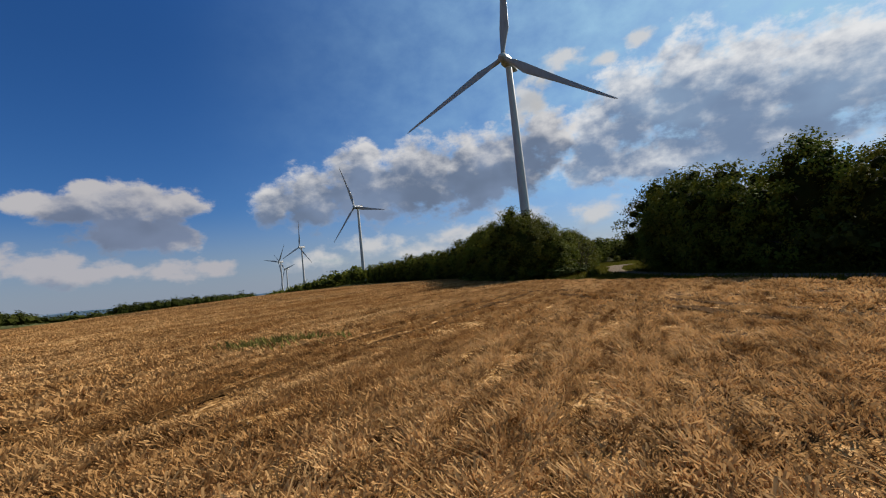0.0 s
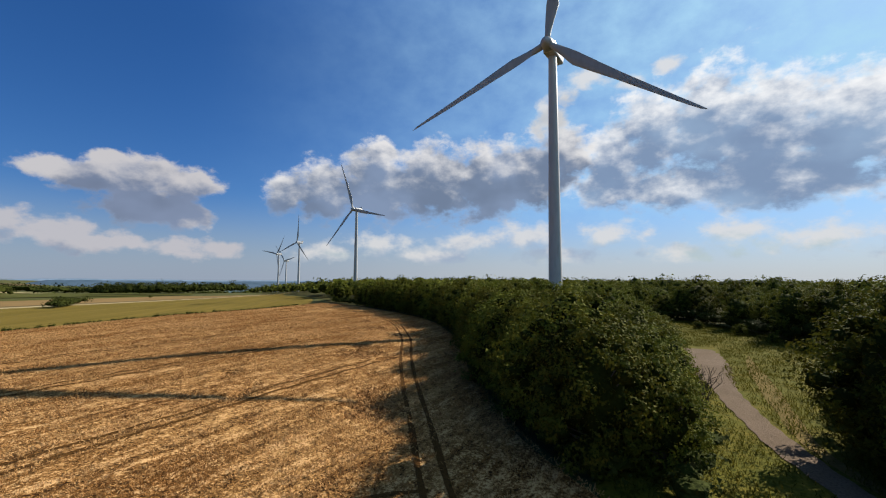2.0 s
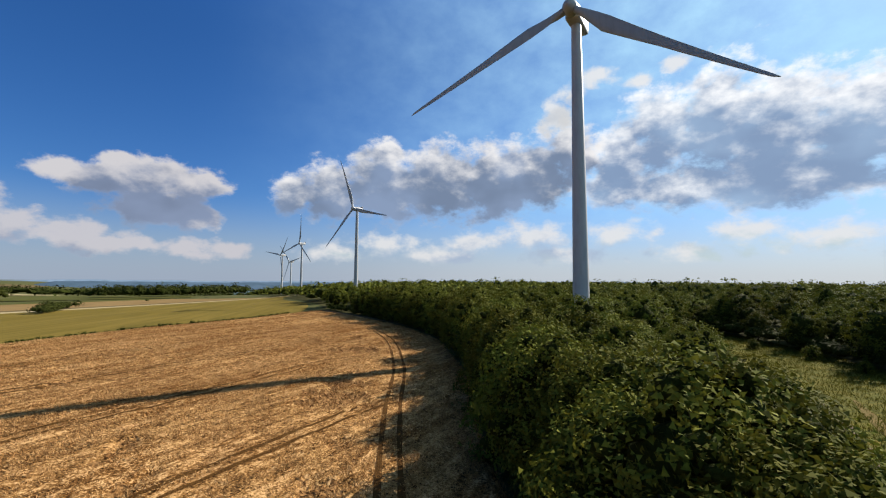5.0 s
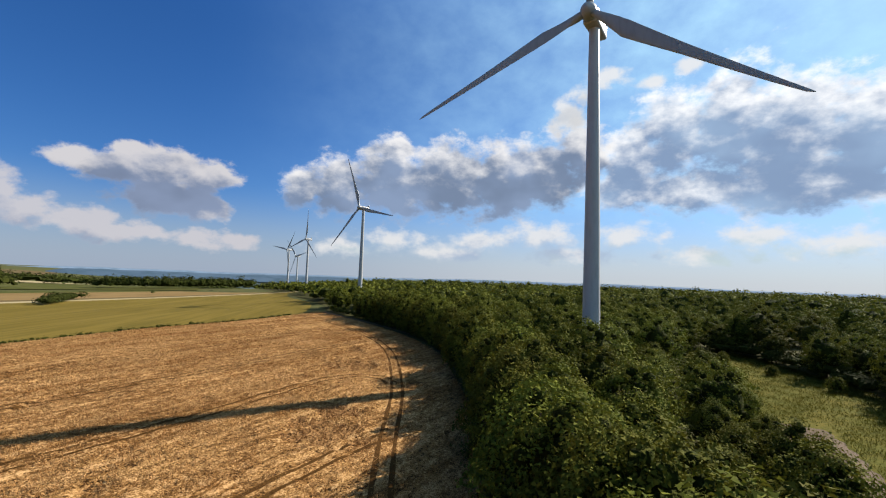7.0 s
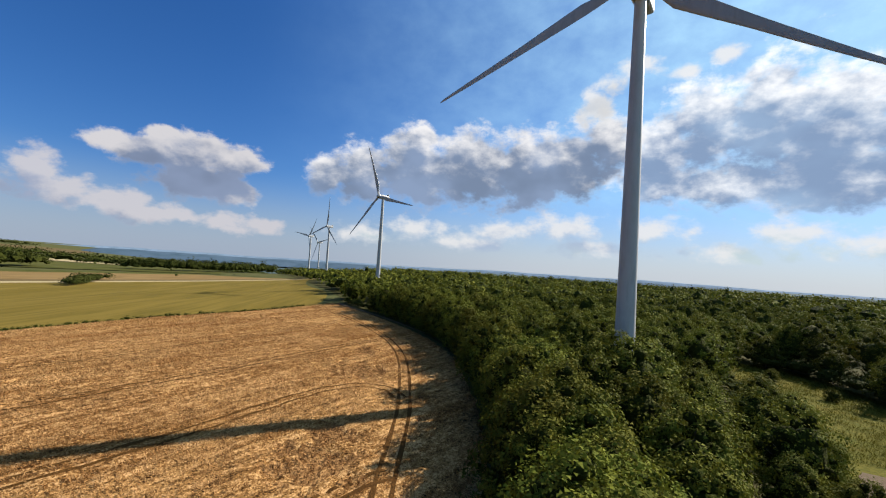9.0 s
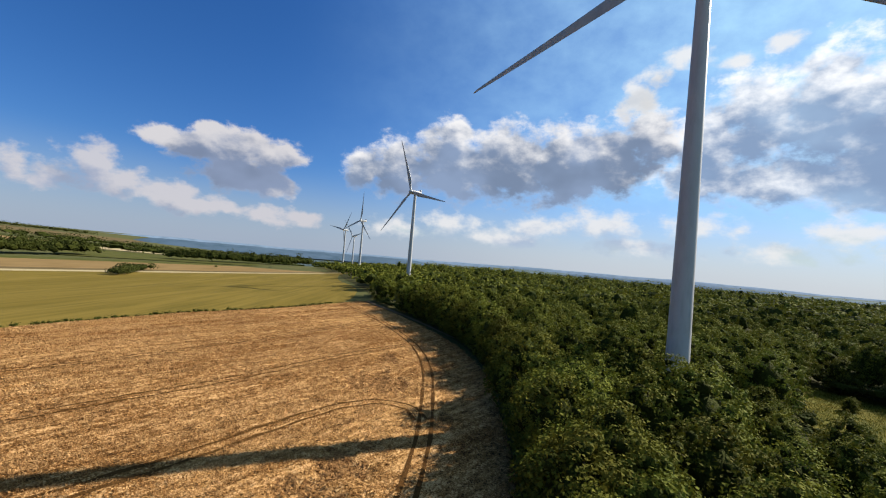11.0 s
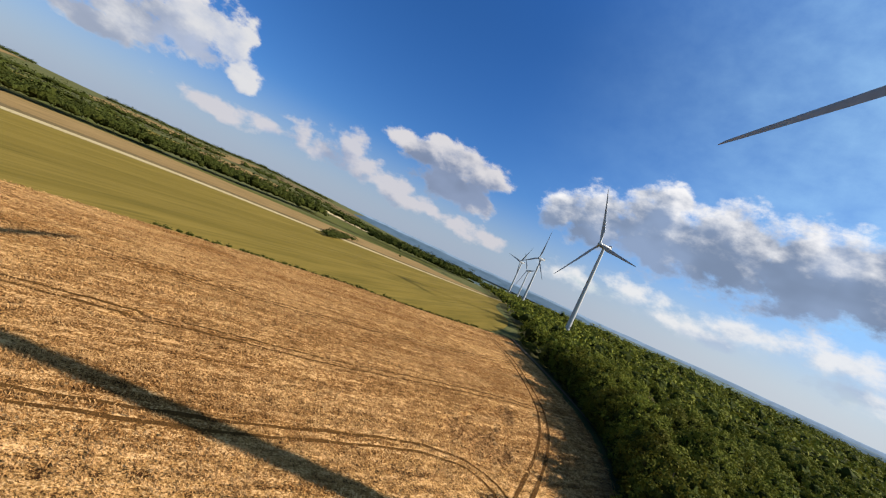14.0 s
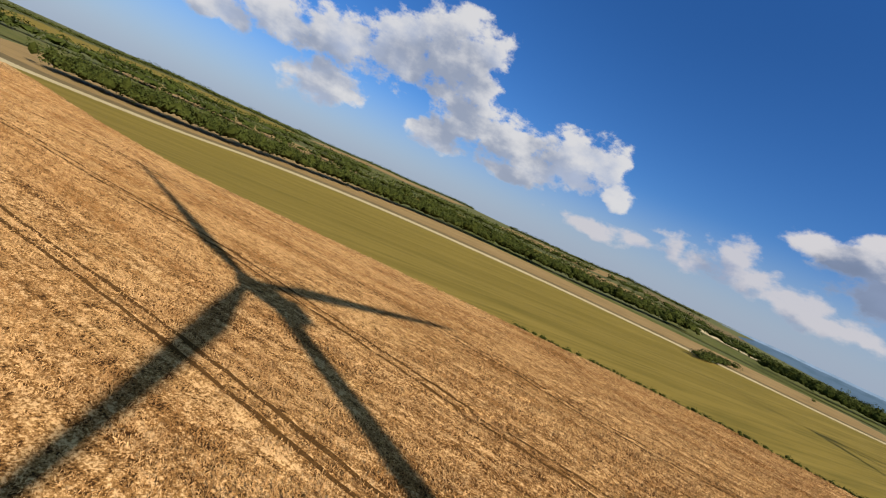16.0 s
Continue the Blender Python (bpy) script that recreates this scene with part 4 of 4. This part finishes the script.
def polar(points):
    return [(r * math.sin(radians(a)), r * math.cos(radians(a))) for a, r in points]


for k, line in enumerate([
    [(-128, 860), (-112, 830), (-98, 850)],
    [(-95, 905), (-80, 930), (-66, 1000)],
    [(-62, 860), (-54, 880), (-47, 930)],
    [(-46, 1080), (-38, 1100), (-31, 1130)],
    [(-120, 1250), (-104, 1300), (-90, 1400)],
    [(-86, 1420), (-72, 1480), (-60, 1600)],
    [(-57, 1620), (-46, 1700), (-36, 1650), (-27, 1500)],
    [(-134, 2300), (-116, 2350), (-100, 2150)],
    [(-102, 3080), (-90, 3120), (-78, 3150)],
    [(-72, 2650), (-60, 2700), (-48, 2780)],
    [(-30, 1900), (-22, 1800), (-16, 1700)],
]):
    hedge("tree_line", polar(line), 34, 15, 7, 60 + k, "dark line of trees across the far slopes", 40)


def bare_shrub(x, y, tall, seed):
    """Dead forked branches without leaves."""
    rng = np.random.default_rng(seed)
    bm = bmesh.new()

    def grow(a, way, length, r, depth):
        b = a + way * length
        m = Matrix.Translation((a + b) / 2) @ way.to_track_quat("Z", "Y").to_matrix().to_4x4()
        bmesh.ops.create_cone(bm, segments=5, radius1=r, radius2=r * 0.65, depth=length * 1.03, matrix=m, cap_ends=False)
        if depth:
            for _ in range(3 if depth > 2 else 2):
                turn = Vector(rng.normal(0, 0.48, 3)) + Vector((0, 0, 0.12))
                grow(b, (way + turn).normalized(), length * rng.uniform(0.6, 0.85), r * 0.62, depth - 1)

    grow(Vector((0, 0, -0.2)), Vector((0.08, 0, 1)).normalized(), tall * 0.36, 0.13, 4)
    top = new("dead_tree")
    top.matrix_basis = pose(x, y, gz(x, y))
    part("bough", bm_mesh("bough", bm, M_BARK), top)
    tagged(top, "bare dead branches standing out of the wood's edge", "dead tree")


bare_shrub(22.6, 60.5, 7.4, 8)
bare_shrub(25.2, 64.5, 6.4, 12)


# ---- wind turbines ----
def lofted(sections, material, name, smooth=True):
    """Rings of equally many points joined into a closed skin."""
    v = np.concatenate(sections)
    k, n = len(sections[0]), len(sections)
    bm = bmesh.new()
    verts = [bm.verts.new(p) for p in v]
    for i in range(n - 1):
        for j in range(k):
            bm.faces.new((verts[i * k + j], verts[i * k + (j + 1) % k], verts[(i + 1) * k + (j + 1) % k], verts[(i + 1) * k + j]))
    bm.faces.new(verts[:k][::-1])
    bm.faces.new(verts[-k:])
    return bm_mesh(name, bm, material, smooth)


def ring(r, z, n=40):
    a = np.arange(n) * 2 * np.pi / n
    return np.stack([r * np.cos(a), r * np.sin(a), np.full(n, z)], 1)


def blade_mesh(length):
    """A blade along +z, its broad side in the x direction: round root, widest at a fifth, slender tip."""
    sections = []
    a = np.arange(20) * 2 * np.pi / 20
    for s in (0, 0.02, 0.05, 0.09, 0.14, 0.20, 0.28, 0.38, 0.5, 0.62, 0.74, 0.85, 0.93, 0.975, 1.0):
        chord = 0.80 * np.interp(s, [0, 0.04, 0.2, 0.5, 0.9, 0.985, 1.0], [2.1, 2.2, 4.5, 2.7, 1.2, 0.7, 0.15])
        thick = np.interp(s, [0, 0.04, 0.2, 0.5, 1.0], [2.0, 1.9, 1.0, 0.55, 0.3])
        twist = radians(np.interp(s, [0, 0.15, 0.5, 1.0], [16, 14, 5, 0]))
        x = chord * (0.5 * np.cos(a) + 0.18 * (1 - abs(1 - s)) - 0.0) + chord * 0.16 * min(1, s / 0.2)
        y = thick * 0.5 * np.sin(a) * (0.55 + 0.45 * np.cos(a)) if s > 0.06 else thick * 0.5 * np.sin(a)
        bend = -1.6 * s * s
        sections.append(np.stack([x * math.cos(twist) - y * math.sin(twist), x * math.sin(twist) + y * math.cos(twist) + bend, np.full(20, s * length)], 1))
    return lofted(sections, M_ROTOR, "blade", True)


def rounded_box(sx, sy, sz, bevel, name, material, taper=1.0):
    bm = bmesh.new()
    bmesh.ops.create_cube(bm, size=1.0)
    for v in bm.verts:
        v.co = Vector((v.co.x * sx * (taper if v.co.y > 0 else 1), v.co.y * sy, v.co.z * sz * (taper if v.co.y > 0 else 1)))
    bmesh.ops.bevel(bm, geom=bm.edges[:], offset=bevel, segments=3, affect="EDGES", profile=0.5)
    return bm_mesh(name, bm, material, True)


BLADE_LENGTH = 48.0
TOWER_HEIGHT = 82.0
TOWER_ME = lofted([ring(2.15 - 0.95 * s, s * (TOWER_HEIGHT + 3) - 3) for s in (0, 0.001, 0.15, 0.3, 0.45, 0.62, 0.8, 0.998, 1.0)], M_PAINT, "tower")
BLADE_ME = blade_mesh(BLADE_LENGTH)
NACELLE_ME = rounded_box(3.6, 10.2, 3.7, 0.55, "nacelle", M_PAINT, 0.86)
COOLER_ME = rounded_box(3.3, 0.7, 1.9, 0.12, "cooler", M_PAINT)
SPINNER_ME = lofted([np.stack([r * np.cos(a := np.arange(28) * 2 * np.pi / 28), np.full(28, y), r * np.sin(a)], 1) for y, r in ((2.0, 1.6), (1.2, 1.85), (0, 1.9), (-1.0, 1.65), (-1.8, 1.15), (-2.25, 0.6), (-2.45, 0.1))], M_PAINT, "hub")
MAST_ME = lofted([ring(0.05, 0, 8), ring(0.04, 1.6, 8)], M_PAINT, "wind_mast")


def turbine(x, y, base, rear_az, rotor, label, size=1.0):
    """rear_az: compass way from the hub to the nacelle's back; rotor: degrees of one blade clockwise from up, seen from in front."""
    top = new("wind_turbine")
    top.matrix_basis = Matrix.LocRotScale((x, y, base), Euler((0, 0, radians(-rear_az))), (size, size, size))
    part("tower", TOWER_ME, top, "tall tapering white tubular steel tower")
    h = TOWER_HEIGHT + 1.75
    nacelle = part("nacelle", NACELLE_ME, top, at=pose(0, 1.4, h))
    cooler = part("cooler", COOLER_ME, nacelle, "upright cooler on the nacelle's back", at=pose(0, 4.2, 2.2))
    part("wind_mast", MAST_ME, nacelle, at=pose(0.8, 3.0, 1.5))
    hub = part("hub", SPINNER_ME, top, "rounded white spinner", at=pose(0, -5.2, h + 0.1))
    for k in range(3):
        m = pose(0, -5.2, h + 0.1) @ pose(0, 0, 0, 3.0, rotor + 120 * k, 0) @ pose(0, 0, 1.3)
        part("blade", BLADE_ME, top, at=m)
    return tagged(top, label, "wind turbine", "row of wind turbines")


turbine(32.4, 151.2, gz(32.4, 151.2), 32, 7, "white three-bladed wind turbine rising from the wood", 1.075)
for tx, ty, hub_z, rotor, label in (
    (-77.8, 379.4, 76.3, -17, "white three-bladed wind turbine beyond the wheat"),
    (-248, 737, 78.0, 10, "distant white three-bladed wind turbine on the ridge"),
    (-384, 999, 73.0, 40, "distant white three-bladed wind turbine on the ridge"),
    (-500, 1360, 72.5, 80, "far white three-bladed wind turbine on the ridge"),
):
    turbine(tx, ty, gz(tx, ty), 35, rotor, label, (hub_z - gz(tx, ty)) / (TOWER_HEIGHT + 1.85))
